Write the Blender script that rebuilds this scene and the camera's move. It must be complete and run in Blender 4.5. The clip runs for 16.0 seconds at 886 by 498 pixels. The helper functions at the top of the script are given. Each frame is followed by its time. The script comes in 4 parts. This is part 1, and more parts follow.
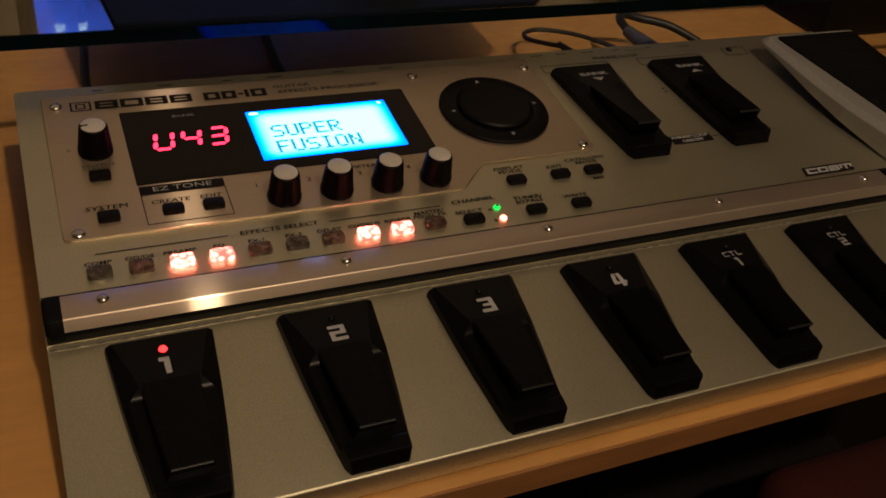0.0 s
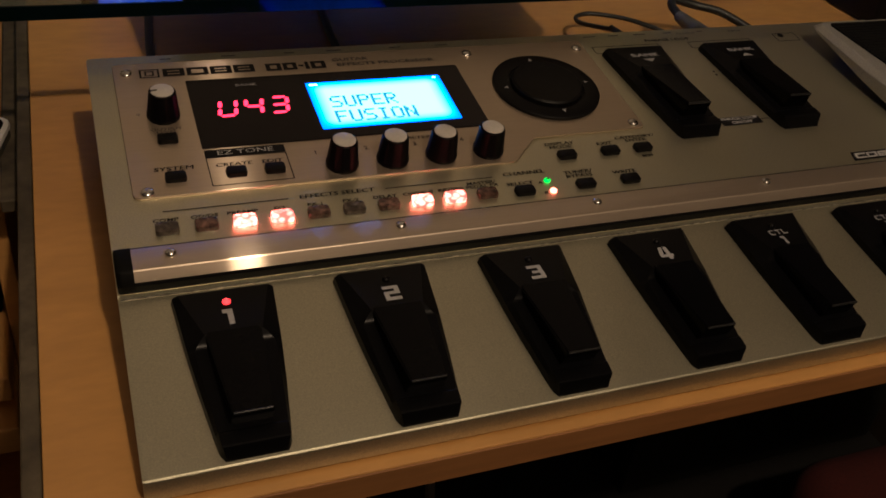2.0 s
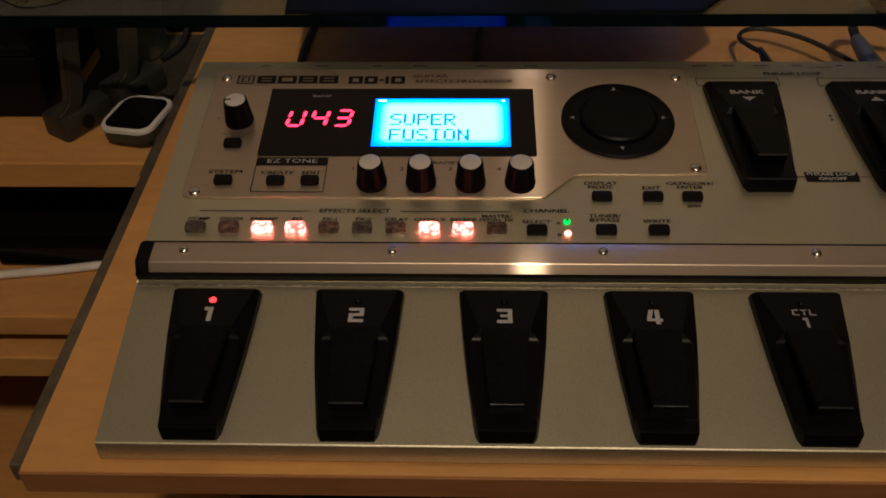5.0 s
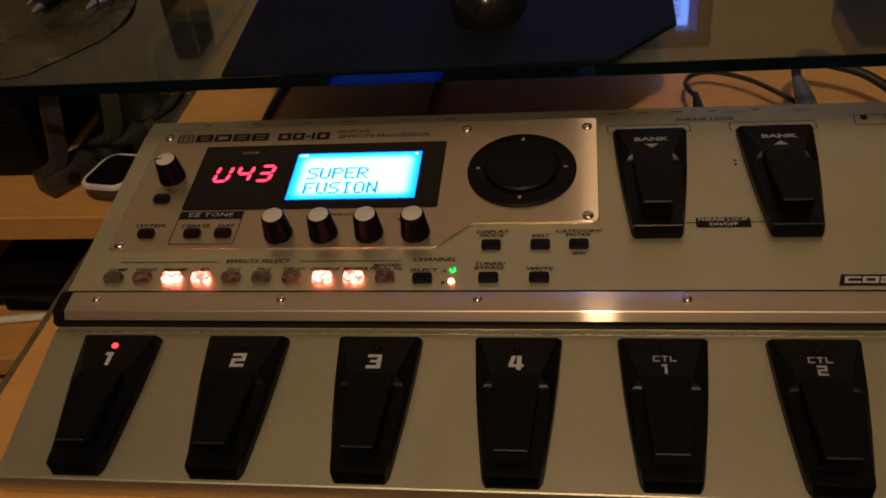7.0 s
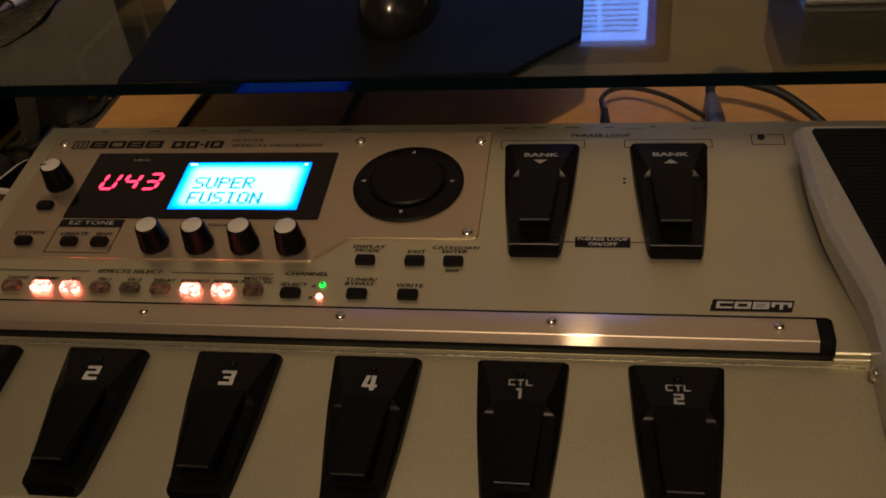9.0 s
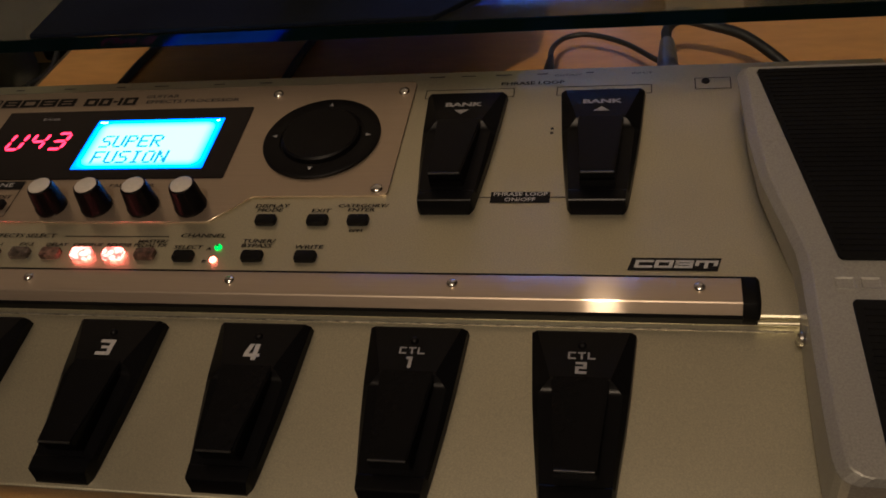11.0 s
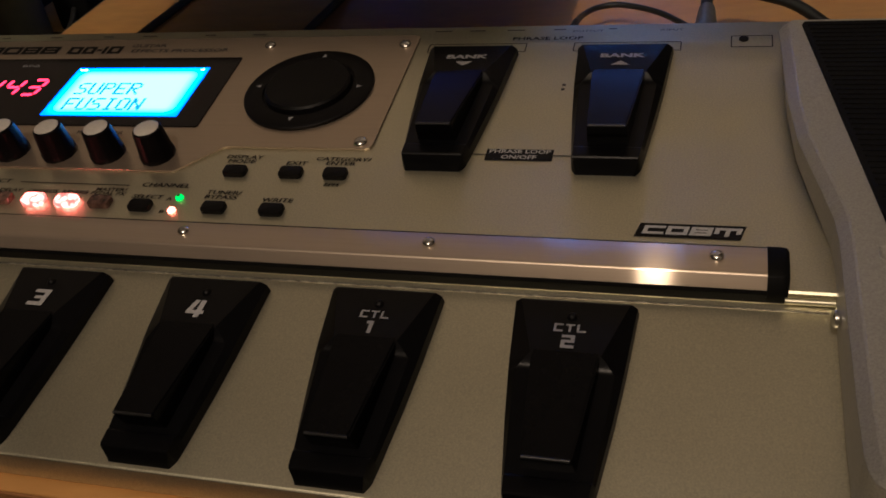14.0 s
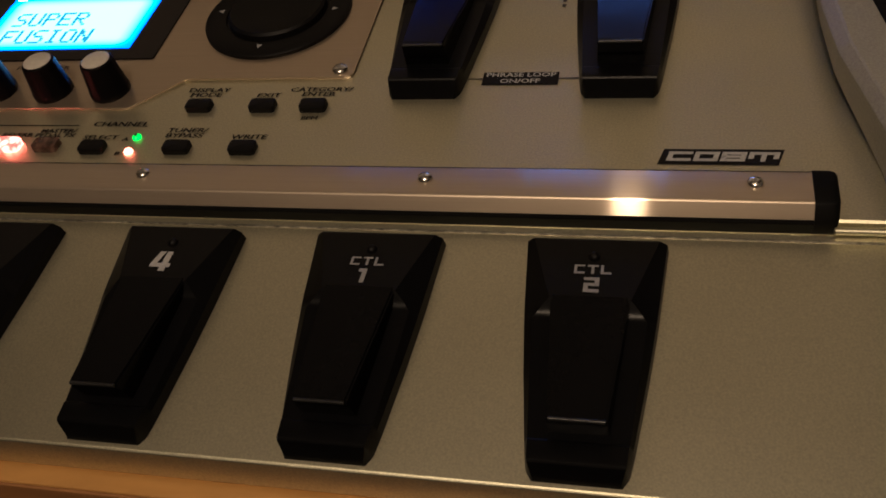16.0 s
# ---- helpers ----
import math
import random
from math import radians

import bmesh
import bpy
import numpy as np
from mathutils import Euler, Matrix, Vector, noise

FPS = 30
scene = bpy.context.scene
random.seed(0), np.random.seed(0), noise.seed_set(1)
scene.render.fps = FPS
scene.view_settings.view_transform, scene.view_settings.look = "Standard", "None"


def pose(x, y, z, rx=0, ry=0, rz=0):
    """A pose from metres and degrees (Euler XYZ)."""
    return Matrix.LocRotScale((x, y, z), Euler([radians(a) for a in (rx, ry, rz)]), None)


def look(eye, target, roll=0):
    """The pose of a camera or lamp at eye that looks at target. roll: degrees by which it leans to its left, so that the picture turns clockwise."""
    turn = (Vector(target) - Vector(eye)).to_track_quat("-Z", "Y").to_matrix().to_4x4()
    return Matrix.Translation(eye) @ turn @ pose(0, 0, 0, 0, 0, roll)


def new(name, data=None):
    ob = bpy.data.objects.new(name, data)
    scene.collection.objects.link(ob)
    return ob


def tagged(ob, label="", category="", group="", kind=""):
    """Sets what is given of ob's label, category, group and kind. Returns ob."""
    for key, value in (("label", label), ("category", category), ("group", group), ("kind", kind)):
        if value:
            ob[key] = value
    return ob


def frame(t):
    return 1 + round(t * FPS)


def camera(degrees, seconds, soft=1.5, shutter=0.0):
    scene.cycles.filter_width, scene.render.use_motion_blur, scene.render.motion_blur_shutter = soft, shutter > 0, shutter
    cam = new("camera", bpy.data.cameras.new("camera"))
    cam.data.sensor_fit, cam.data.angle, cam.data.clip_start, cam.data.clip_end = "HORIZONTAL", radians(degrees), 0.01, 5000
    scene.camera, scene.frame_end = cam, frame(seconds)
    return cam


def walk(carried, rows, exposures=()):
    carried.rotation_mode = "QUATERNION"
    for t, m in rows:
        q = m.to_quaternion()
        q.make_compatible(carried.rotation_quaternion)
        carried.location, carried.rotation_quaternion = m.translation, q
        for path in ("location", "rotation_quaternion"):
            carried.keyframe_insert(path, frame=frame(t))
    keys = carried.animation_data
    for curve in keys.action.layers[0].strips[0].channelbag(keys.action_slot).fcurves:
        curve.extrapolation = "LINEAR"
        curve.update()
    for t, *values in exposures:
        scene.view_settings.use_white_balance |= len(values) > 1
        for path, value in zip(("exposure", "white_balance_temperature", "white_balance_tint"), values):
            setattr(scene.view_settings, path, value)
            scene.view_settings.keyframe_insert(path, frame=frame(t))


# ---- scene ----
cam = camera(50.86, 16.0, soft=1.75)
PATH = [
    (0, (-0.2252, -0.3234, 0.3011), (-0.0377, 0.0372, 0.0097), 7.76),
    (0.5, (-0.2313, -0.3263, 0.3002), (-0.0480, 0.0363, 0.0087), 7.94),
    (1, (-0.2358, -0.3289, 0.2985), (-0.0555, 0.0350, 0.0067), 8.05),
    (1.5, (-0.2388, -0.3327, 0.2983), (-0.0634, 0.0320, 0.0047), 8.13),
    (2, (-0.2378, -0.3386, 0.2986), (-0.0699, 0.0274, 0.0022), 7.75),
    (2.5, (-0.2275, -0.3471, 0.3016), (-0.0754, 0.0226, 0.0013), 6.77),
    (3, (-0.2083, -0.3486, 0.3081), (-0.0752, 0.0240, 0.0024), 7.39),
    (3.2, (-0.1987, -0.3478, 0.3105), (-0.0794, 0.0270, 0.0018), 7.26),
    (5.3, (-0.0371, -0.3606, 0.3548), (-0.0577, 0.0170, 0.0278), -1.75),
    (5.5, (-0.0175, -0.3645, 0.3566), (-0.0385, 0.0141, 0.0306), -1.98),
    (6, (0.0134, -0.3705, 0.3660), (-0.0289, 0.0141, 0.0494), -5.03),
    (6.5, (0.0361, -0.3635, 0.3641), (-0.0087, 0.0254, 0.0531), -5.68),
    (7, (0.0557, -0.3615, 0.3632), (-0.0198, 0.0253, 0.0556), -7.32),
    (7.5, (0.0762, -0.3521, 0.3616), (0.0081, 0.0395, 0.0583), -6.29),
    (8, (0.0929, -0.3478, 0.3579), (0.0170, 0.0433, 0.0557), -6.14),
    (8.5, (0.1111, -0.3436, 0.3526), (0.0261, 0.0443, 0.0488), -7.24),
    (9, (0.1277, -0.3397, 0.3500), (0.0461, 0.0497, 0.0472), -6.52),
    (9.5, (0.1467, -0.3322, 0.3418), (0.0575, 0.0531, 0.0358), -8.02),
    (10, (0.1635, -0.3196, 0.3320), (0.0683, 0.0585, 0.0190), -8.97),
    (10.2, (0.1687, -0.3138, 0.3291), (0.0721, 0.0629, 0.0149), -9.30),
    (12.3, (0.2062, -0.2980, 0.2864), (0.0915, 0.0813, -0.0185), -8.35),
    (12.5, (0.2057, -0.2964, 0.2836), (0.0895, 0.0841, -0.0194), -8.37),
    (13, (0.2089, -0.2896, 0.2713), (0.0790, 0.0925, -0.0239), -8.78),
    (13.5, (0.2079, -0.2813, 0.2602), (0.0794, 0.1005, -0.0361), -8.32),
    (14, (0.2083, -0.2729, 0.2510), (0.0731, 0.1074, -0.0441), -9.03),
    (14.5, (0.2015, -0.2637, 0.2414), (0.0828, 0.1227, -0.0530), -7.17),
    (15, (0.1937, -0.2578, 0.2338), (0.0652, 0.1270, -0.0585), -7.59),
    (15.5, (0.1875, -0.2529, 0.2263), (0.0628, 0.1283, -0.0722), -7.29),
    (16, (0.1865, -0.2465, 0.2236), (0.0695, 0.1214, -0.0942), -9.52),
]
walk(cam, [(t, look(eye, target, roll)) for t, eye, target, roll in PATH], [(0, -0.10, 6100, 10), (1.5, -0.10, 5900, 10), (3.0, -0.10, 5700, 10), (5.3, -0.10, 5550, 10), (6.2, 0.0, 6050, 10), (7.0, 0.08, 6400, 10), (9.5, 0.06, 6050, 10), (13.0, 0.02, 5300, 10), (15.0, 0.06, 5500, 10), (16.0, 0.02, 5750, 10)])

# ---------------------------------------------------------------- light
world = bpy.data.worlds.new("room_air")
scene.world = world
world.use_nodes = True
world.node_tree.nodes["Background"].inputs["Color"].default_value = (1.0, 0.8, 0.55, 1)
world.node_tree.nodes["Background"].inputs["Strength"].default_value = 0.002

bulb = bpy.data.lights.new("ceiling_lamp_bulb", "POINT")
bulb.shadow_soft_size = 0.042
bulb.energy, bulb.color = 58.0, (1.0, 0.705, 0.435)
bulb_ob = new("ceiling_lamp_bulb", bulb)
bulb_ob.location = (0.092, -1.15, 1.68)


# ---------------------------------------------------------------- materials
def material(name, colour, rough=0.5, metal=0.0, grain=0.0, scale=60.0, stain=0.0, stain_scale=6.0, bump=0.0,
             bump_scale=400.0, stretch=(1, 1, 1), coat=0.0, rough_var=0.0, specular=0.5):
    m = bpy.data.materials.new(name)
    m.use_nodes = True
    nt = m.node_tree
    b = nt.nodes["Principled BSDF"]
    b.inputs["Base Color"].default_value = (*colour, 1)
    b.inputs["Roughness"].default_value = rough
    b.inputs["Metallic"].default_value = metal
    b.inputs["Specular IOR Level"].default_value = specular
    b.inputs["Coat Weight"].default_value = coat
    co = nt.nodes.new("ShaderNodeTexCoord")
    mp = nt.nodes.new("ShaderNodeMapping")
    mp.inputs["Scale"].default_value = stretch
    nt.links.new(co.outputs["Object"], mp.inputs["Vector"])

    def noise_tex(s, detail=4.0):
        n = nt.nodes.new("ShaderNodeTexNoise")
        n.inputs["Scale"].default_value = s
        n.inputs["Detail"].default_value = detail
        nt.links.new(mp.outputs["Vector"], n.inputs["Vector"])
        return n

    last = None
    for amount, s in ((stain, stain_scale), (grain, scale)):
        if amount <= 0:
            continue
        n = noise_tex(s)
        ramp = nt.nodes.new("ShaderNodeMapRange")
        ramp.inputs["From Min"].default_value, ramp.inputs["From Max"].default_value = 0.3, 0.7
        ramp.inputs["To Min"].default_value, ramp.inputs["To Max"].default_value = 1 - amount, 1 + amount
        nt.links.new(n.outputs["Fac"], ramp.inputs["Value"])
        mix = nt.nodes.new("ShaderNodeMix")
        mix.data_type, mix.blend_type = "RGBA", "MULTIPLY"
        mix.inputs["Factor"].default_value = 1.0
        if last is None:
            mix.inputs[6].default_value = (*colour, 1)
        else:
            nt.links.new(last, mix.inputs[6])
        nt.links.new(ramp.outputs["Result"], mix.inputs[7])
        last = mix.outputs[2]
    if last is not None:
        nt.links.new(last, b.inputs["Base Color"])
    if rough_var > 0:
        n = noise_tex(stain_scale * 2.3)
        ramp = nt.nodes.new("ShaderNodeMapRange")
        ramp.inputs["To Min"].default_value, ramp.inputs["To Max"].default_value = rough - rough_var, rough + rough_var
        nt.links.new(n.outputs["Fac"], ramp.inputs["Value"])
        nt.links.new(ramp.outputs["Result"], b.inputs["Roughness"])
    if bump > 0:
        n = noise_tex(bump_scale, 2.0)
        bp = nt.nodes.new("ShaderNodeBump")
        bp.inputs["Strength"].default_value = bump
        bp.inputs["Distance"].default_value = 0.0005
        nt.links.new(n.outputs["Fac"], bp.inputs["Height"])
        nt.links.new(bp.outputs["Normal"], b.inputs["Normal"])
    return m


def glow(name, colour, strength, base=(0.02, 0.02, 0.02)):
    m = bpy.data.materials.new(name)
    m.use_nodes = True
    b = m.node_tree.nodes["Principled BSDF"]
    b.inputs["Base Color"].default_value = (*base, 1)
    b.inputs["Roughness"].default_value = 0.3
    b.inputs["Emission Color"].default_value = (*colour, 1)
    b.inputs["Emission Strength"].default_value = strength
    return m


def brushed(name, colour, rough, streak):
    """Metal brushed along the unit's width: a soft base and a gloss that spreads across the grain only."""
    m = material(name, colour, rough, 0.75, grain=0.03, scale=60.0, stain=0.03, stain_scale=18.0, stretch=(0.6, 40, 40), rough_var=0.015)
    nt = m.node_tree
    b = nt.nodes["Principled BSDF"]
    tan = nt.nodes.new("ShaderNodeTangent")
    tan.direction_type, tan.uv_map = "UV_MAP", "grain"
    g = nt.nodes.new("ShaderNodeBsdfAnisotropic")
    g.inputs["Color"].default_value = (*colour, 1)
    g.inputs["Roughness"].default_value = 0.15
    g.inputs["Anisotropy"].default_value = -0.88
    nt.links.new(tan.outputs["Tangent"], g.inputs["Tangent"])
    mix = nt.nodes.new("ShaderNodeMixShader")
    mix.inputs["Fac"].default_value = streak
    nt.links.new(b.outputs["BSDF"], mix.inputs[1])
    nt.links.new(g.outputs["BSDF"], mix.inputs[2])
    nt.links.new(mix.outputs["Shader"], nt.nodes["Material Output"].inputs["Surface"])
    return m


SILVER = material("silver_flake_paint", (0.68, 0.65, 0.485), 0.40, 0.94, grain=0.11, scale=1400, stain=0.06, stain_scale=11, bump=0.07, bump_scale=2400, rough_var=0.04)
PEDAL_SILVER = material("cast_silver_paint", (0.36, 0.355, 0.325), 0.42, 0.45, grain=0.14, scale=1200, stain=0.06, stain_scale=14, bump=0.22, bump_scale=1500, rough_var=0.05)
PLATE = brushed("brushed_plate", (0.62, 0.51, 0.39), 0.40, 0.5)
BAR = brushed("brushed_bar", (0.64, 0.54, 0.43), 0.40, 0.42)
TREAD_BLACK = material("smooth_black_plastic", (0.003, 0.003, 0.0036), 0.135, 0.0, grain=0.15, scale=300, stain=0.2, stain_scale=30, bump=0.05, bump_scale=1800, rough_var=0.02, specular=0.085)
BLACK = material("black_moulded_plastic", (0.003, 0.003, 0.0036), 0.31, 0.0, grain=0.15, scale=300, stain=0.2, stain_scale=30, bump=0.10, bump_scale=1800, rough_var=0.05, specular=0.15)
# Paler, glossier black for the bead that gives the treads a front glint.
GLINT_EDGE = material("glossy_black_edge", (0.02, 0.02, 0.02), 0.30, 0.0, grain=0.3, scale=500, stain=0.3, stain_scale=60, bump=0.3, bump_scale=700, specular=0.30)
KNOB = material("dark_knob_plastic", (0.0030, 0.0026, 0.0032), 0.34, 0.0, specular=0.09, grain=0.15, scale=300, stain=0.2, stain_scale=60, bump=0.1, bump_scale=1500)
SATIN = material("satin_black_plastic", (0.0035, 0.0032, 0.0035), 0.45, 0.0, specular=0.16, grain=0.1, scale=200, stain=0.15, stain_scale=40, bump=0.1, bump_scale=1500)
RUBBER = material("ribbed_black_rubber", (0.006, 0.006, 0.006), 0.75, 0.0, specular=0.1, grain=0.25, scale=500, stain=0.3, stain_scale=25, bump=0.4, bump_scale=900)
DULL_BLACK = material("dull_black_plastic", (0.003, 0.003, 0.003), 0.6, 0.0, grain=0.2, scale=300, stain=0.2, stain_scale=30, specular=0.12)
WINDOW = material("smoked_display_window", (0.006, 0.0045, 0.005), 0.12, 0.0, stain=0.2, stain_scale=30, rough_var=0.03, specular=0.22)
INK = material("black_print", (0.010, 0.009, 0.009), 0.6, 0.0, grain=0.2, scale=900, specular=0.12)
GREY_INK = material("grey_print", (0.03, 0.028, 0.027), 0.6, 0.0, grain=0.2, scale=900)
WHITE_INK = material("white_print", (0.40, 0.40, 0.40), 0.55, 0.0, grain=0.15, scale=900)
PALE_INK = material("pale_grey_print", (0.26, 0.26, 0.27), 0.55, 0.0, grain=0.15, scale=900)
CAP = material("pale_knob_cap", (0.55, 0.52, 0.47), 0.4, 0.0, grain=0.08, scale=400, stain=0.08, stain_scale=80)
# Worn seam metal; strong colour speckle stands in for sparkling glints.
SEAM = material("worn_bare_seam", (0.44, 0.42, 0.35), 0.40, 0.85, grain=0.55, scale=320, stain=0.25, stain_scale=45, bump=0.8, bump_scale=420)
CHROME = material("chrome", (0.80, 0.78, 0.74), 0.22, 1.0, stain=0.1, stain_scale=200)
POLISHED = material("polished_chrome", (0.86, 0.85, 0.83), 0.10, 1.0, stain=0.1, stain_scale=200)
STEEL = material("zinc_steel", (0.42, 0.42, 0.41), 0.4, 1.0, grain=0.1, scale=200, stain=0.15, stain_scale=20, bump=0.1)
LCD = glow("backlit_lcd", (0.02, 0.20, 1.0), 6.0)
_n = LCD.node_tree
_c = _n.nodes.new("ShaderNodeTexCoord")
_m = _n.nodes.new("ShaderNodeSeparateXYZ")
_n.links.new(_c.outputs["Object"], _m.inputs["Vector"])
_falls = []
for axis, mid, half, soft_rim in (("X", -0.0838, 0.0400, 0.011), ("Y", 0.1038, 0.0216, 0.009)):
    d = _n.nodes.new("ShaderNodeMath")
    d.operation = "SUBTRACT"
    d.inputs[1].default_value = mid
    _n.links.new(_m.outputs[axis], d.inputs[0])
    ab = _n.nodes.new("ShaderNodeMath")
    ab.operation = "ABSOLUTE"
    _n.links.new(d.outputs[0], ab.inputs[0])
    f = _n.nodes.new("ShaderNodeMapRange")
    f.interpolation_type = "SMOOTHSTEP"
    f.inputs["From Min"].default_value, f.inputs["From Max"].default_value = half + 0.001, half - soft_rim
    _n.links.new(ab.outputs[0], f.inputs["Value"])
    _falls.append(f.outputs["Result"])
_s = _n.nodes.new("ShaderNodeMath")
_s.operation = "MULTIPLY"
_n.links.new(_falls[0], _s.inputs[0])
_n.links.new(_falls[1], _s.inputs[1])
_r = _n.nodes.new("ShaderNodeValToRGB")
_r.color_ramp.elements[0].color, _r.color_ramp.elements[1].color = (0.0, 0.09, 0.85, 1), (0.165, 0.47, 0.72, 1)
_e = _r.color_ramp.elements.new(0.28)
_e.color = (0.004, 0.20, 0.85, 1)
_n.links.new(_s.outputs[0], _r.inputs["Fac"])
_n.links.new(_r.outputs["Color"], _n.nodes["Principled BSDF"].inputs["Emission Color"])
LCD_TEXT = glow("lcd_dark_pixels", (0.03, 0.46, 0.72), 1.0)
SEGMENT = glow("red_segment", (1.0, 0.020, 0.055), 5.5)
LIT = glow("lit_button_cap", (1.0, 0.15, 0.11), 6.0, (0.5, 0.3, 0.25))
_n = LIT.node_tree
_c = _n.nodes.new("ShaderNodeTexCoord")
_s = _n.nodes.new("ShaderNodeTexVoronoi")
_s.inputs["Scale"].default_value = 330.0
_r = _n.nodes.new("ShaderNodeMapRange")
_r.inputs["From Min"].default_value, _r.inputs["From Max"].default_value = 0.1, 0.75
_r.inputs["To Min"].default_value, _r.inputs["To Max"].default_value = 15.0, 1.6
_n.links.new(_c.outputs["Object"], _s.inputs["Vector"])
_n.links.new(_s.outputs["Distance"], _r.inputs["Value"])
_n.links.new(_r.outputs["Result"], _n.nodes["Principled BSDF"].inputs["Emission Strength"])
RED_LED = glow("red_led", (1.0, 0.16, 0.10), 11.0)
PEDAL_LED = glow("dark_red_led", (1.0, 0.03, 0.03), 3.5)
GREEN_LED = glow("green_led", (0.02, 1.0, 0.08), 1.6)
DIM_GREEN = glow("dim_green_lens", (0.02, 1.0, 0.10), 0.10)
CLEAR = material("clear_unlit_button", (0.085, 0.066, 0.055), 0.16, 0.0, grain=0.75, scale=330, stain=0.6, stain_scale=130, bump=1.0, bump_scale=260, rough_var=0.08)
CLEAR_RED = material("red_tinted_unlit_button", (0.10, 0.055, 0.043), 0.16, 0.0, grain=0.75, scale=330, stain=0.6, stain_scale=130, bump=1.0, bump_scale=260)
WOOD = material("varnished_beech", (0.53, 0.275, 0.080), 0.42, 0.0, grain=0.07, scale=34, stain=0.10, stain_scale=5.0, bump=0.08, bump_scale=120, stretch=(1.6, 4.5, 5), rough_var=0.06)
# Edging strip; its darker colour also stands in for shade along the front.
WOOD_EDGE = material("beech_edge_band", (0.30, 0.135, 0.045), 0.5, 0.0, grain=0.14, scale=22, stain=0.12, stain_scale=3, stretch=(1, 9, 9))
PAD = material("black_mouse_mat_cloth", (0.0056, 0.0078, 0.0120), 0.8, 0.0, specular=0.08, grain=0.2, scale=900, stain=0.25, stain_scale=12, bump=0.3, bump_scale=1500)
MOUSE = material("glossy_black_mouse", (0.010, 0.010, 0.011), 0.16, 0.0, stain=0.15, stain_scale=30, coat=0.4)
CABLE = material("black_cable_sheath", (0.013, 0.013, 0.013), 0.5, 0.0, grain=0.2, scale=200)
GREY_PLUG = material("grey_jack_plug", (0.13, 0.13, 0.125), 0.4, 0.3, grain=0.1, scale=200)
WHITE_PLASTIC = material("white_plastic", (0.62, 0.60, 0.55), 0.35, 0.0, grain=0.05, scale=120, stain=0.08, stain_scale=30)
BRACKET = material("cast_grey_metal", (0.060, 0.056, 0.044), 0.45, 0.5, grain=0.15, scale=160, stain=0.2, stain_scale=16, bump=0.2, bump_scale=500)
RAIL = material("dull_grey_slide", (0.105, 0.085, 0.055), 0.5, 0.2, grain=0.3, scale=120, stain=0.4, stain_scale=14)
# Unseen walls: dark here, pale to the north, toned for reflections on the unit.
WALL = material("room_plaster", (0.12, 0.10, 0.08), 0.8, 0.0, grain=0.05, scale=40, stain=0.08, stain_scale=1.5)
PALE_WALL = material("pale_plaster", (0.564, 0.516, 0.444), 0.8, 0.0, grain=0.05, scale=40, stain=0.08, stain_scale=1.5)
DARK_PANEL = material("dark_brown_panel", (0.035, 0.022, 0.013), 0.6, 0.0, grain=0.15, scale=16, stain=0.15, stain_scale=3, stretch=(9, 9, 1))
# Unseen ceiling, toned down to dim its reflection in the front deck.
CEILING = material("ceiling_paint", (0.270, 0.251, 0.225), 0.8, 0.0, grain=0.05, scale=40, stain=0.08, stain_scale=1.5)
# Near-black: shade under the desk is put into the carpet's colour.
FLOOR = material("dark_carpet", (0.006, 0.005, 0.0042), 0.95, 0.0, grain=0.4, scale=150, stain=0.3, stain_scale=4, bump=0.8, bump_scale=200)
DARK_BOARD = material("dark_green_board", (0.008, 0.0085, 0.0055), 0.6, 0.0, grain=0.2, scale=30, stain=0.3, stain_scale=5)
SLEEVE = material("crumpled_olive_plastic", (0.085, 0.080, 0.040), 0.28, 0.0, grain=0.35, scale=90, stain=0.45, stain_scale=22, bump=0.6, bump_scale=140, rough_var=0.1)
FELT = material("dark_grey_felt", (0.050, 0.045, 0.033), 0.95, 0.0, grain=0.3, scale=500, stain=0.3, stain_scale=20, bump=0.4, bump_scale=700, specular=0.05)
TUB = material("olive_grey_tub", (0.055, 0.050, 0.034), 0.6, 0.0, grain=0.15, scale=120, stain=0.25, stain_scale=25, bump=0.1)
BROWN_BOX = material("brown_grey_box_paint", (0.045, 0.036, 0.026), 0.75, 0.0, grain=0.15, scale=120, stain=0.25, stain_scale=12, specular=0.1)
RED_CLOTH = material("dark_red_cloth", (0.060, 0.008, 0.006), 0.9, 0.0, grain=0.2, scale=300, stain=0.2, stain_scale=8)

# Dark tint dims what lies below, in place of the pane's missing shadow.
GLASS = material("dusty_dark_tinted_glass", (0.30, 0.37, 0.32), 0.03, 0.0, stain=0.06, stain_scale=7)
_g = GLASS.node_tree
_b = _g.nodes["Principled BSDF"]
_b.inputs["IOR"].default_value = 1.52
_dust = _g.nodes.new("ShaderNodeTexNoise")
_dust.inputs["Scale"].default_value, _dust.inputs["Detail"].default_value = 9.0, 8.0
_film = _g.nodes.new("ShaderNodeMapRange")
_film.inputs["From Min"].default_value, _film.inputs["From Max"].default_value = 0.35, 0.75
_film.inputs["To Min"].default_value, _film.inputs["To Max"].default_value = 0.99, 0.97
_g.links.new(_dust.outputs["Fac"], _film.inputs["Value"])
_g.links.new(_film.outputs["Result"], _b.inputs["Transmission Weight"])
EDGE = material("dark_green_glass_edge", (0.002, 0.006, 0.005), 0.09, 0.0, stain=0.2, stain_scale=30, rough_var=0.01, specular=0.16)
# Blue specular tint colours the LCD's reflection and damps the red digits' one.
EDGE.node_tree.nodes["Principled BSDF"].inputs["Specular Tint"].default_value = (0.0, 0.12, 1.0, 1)


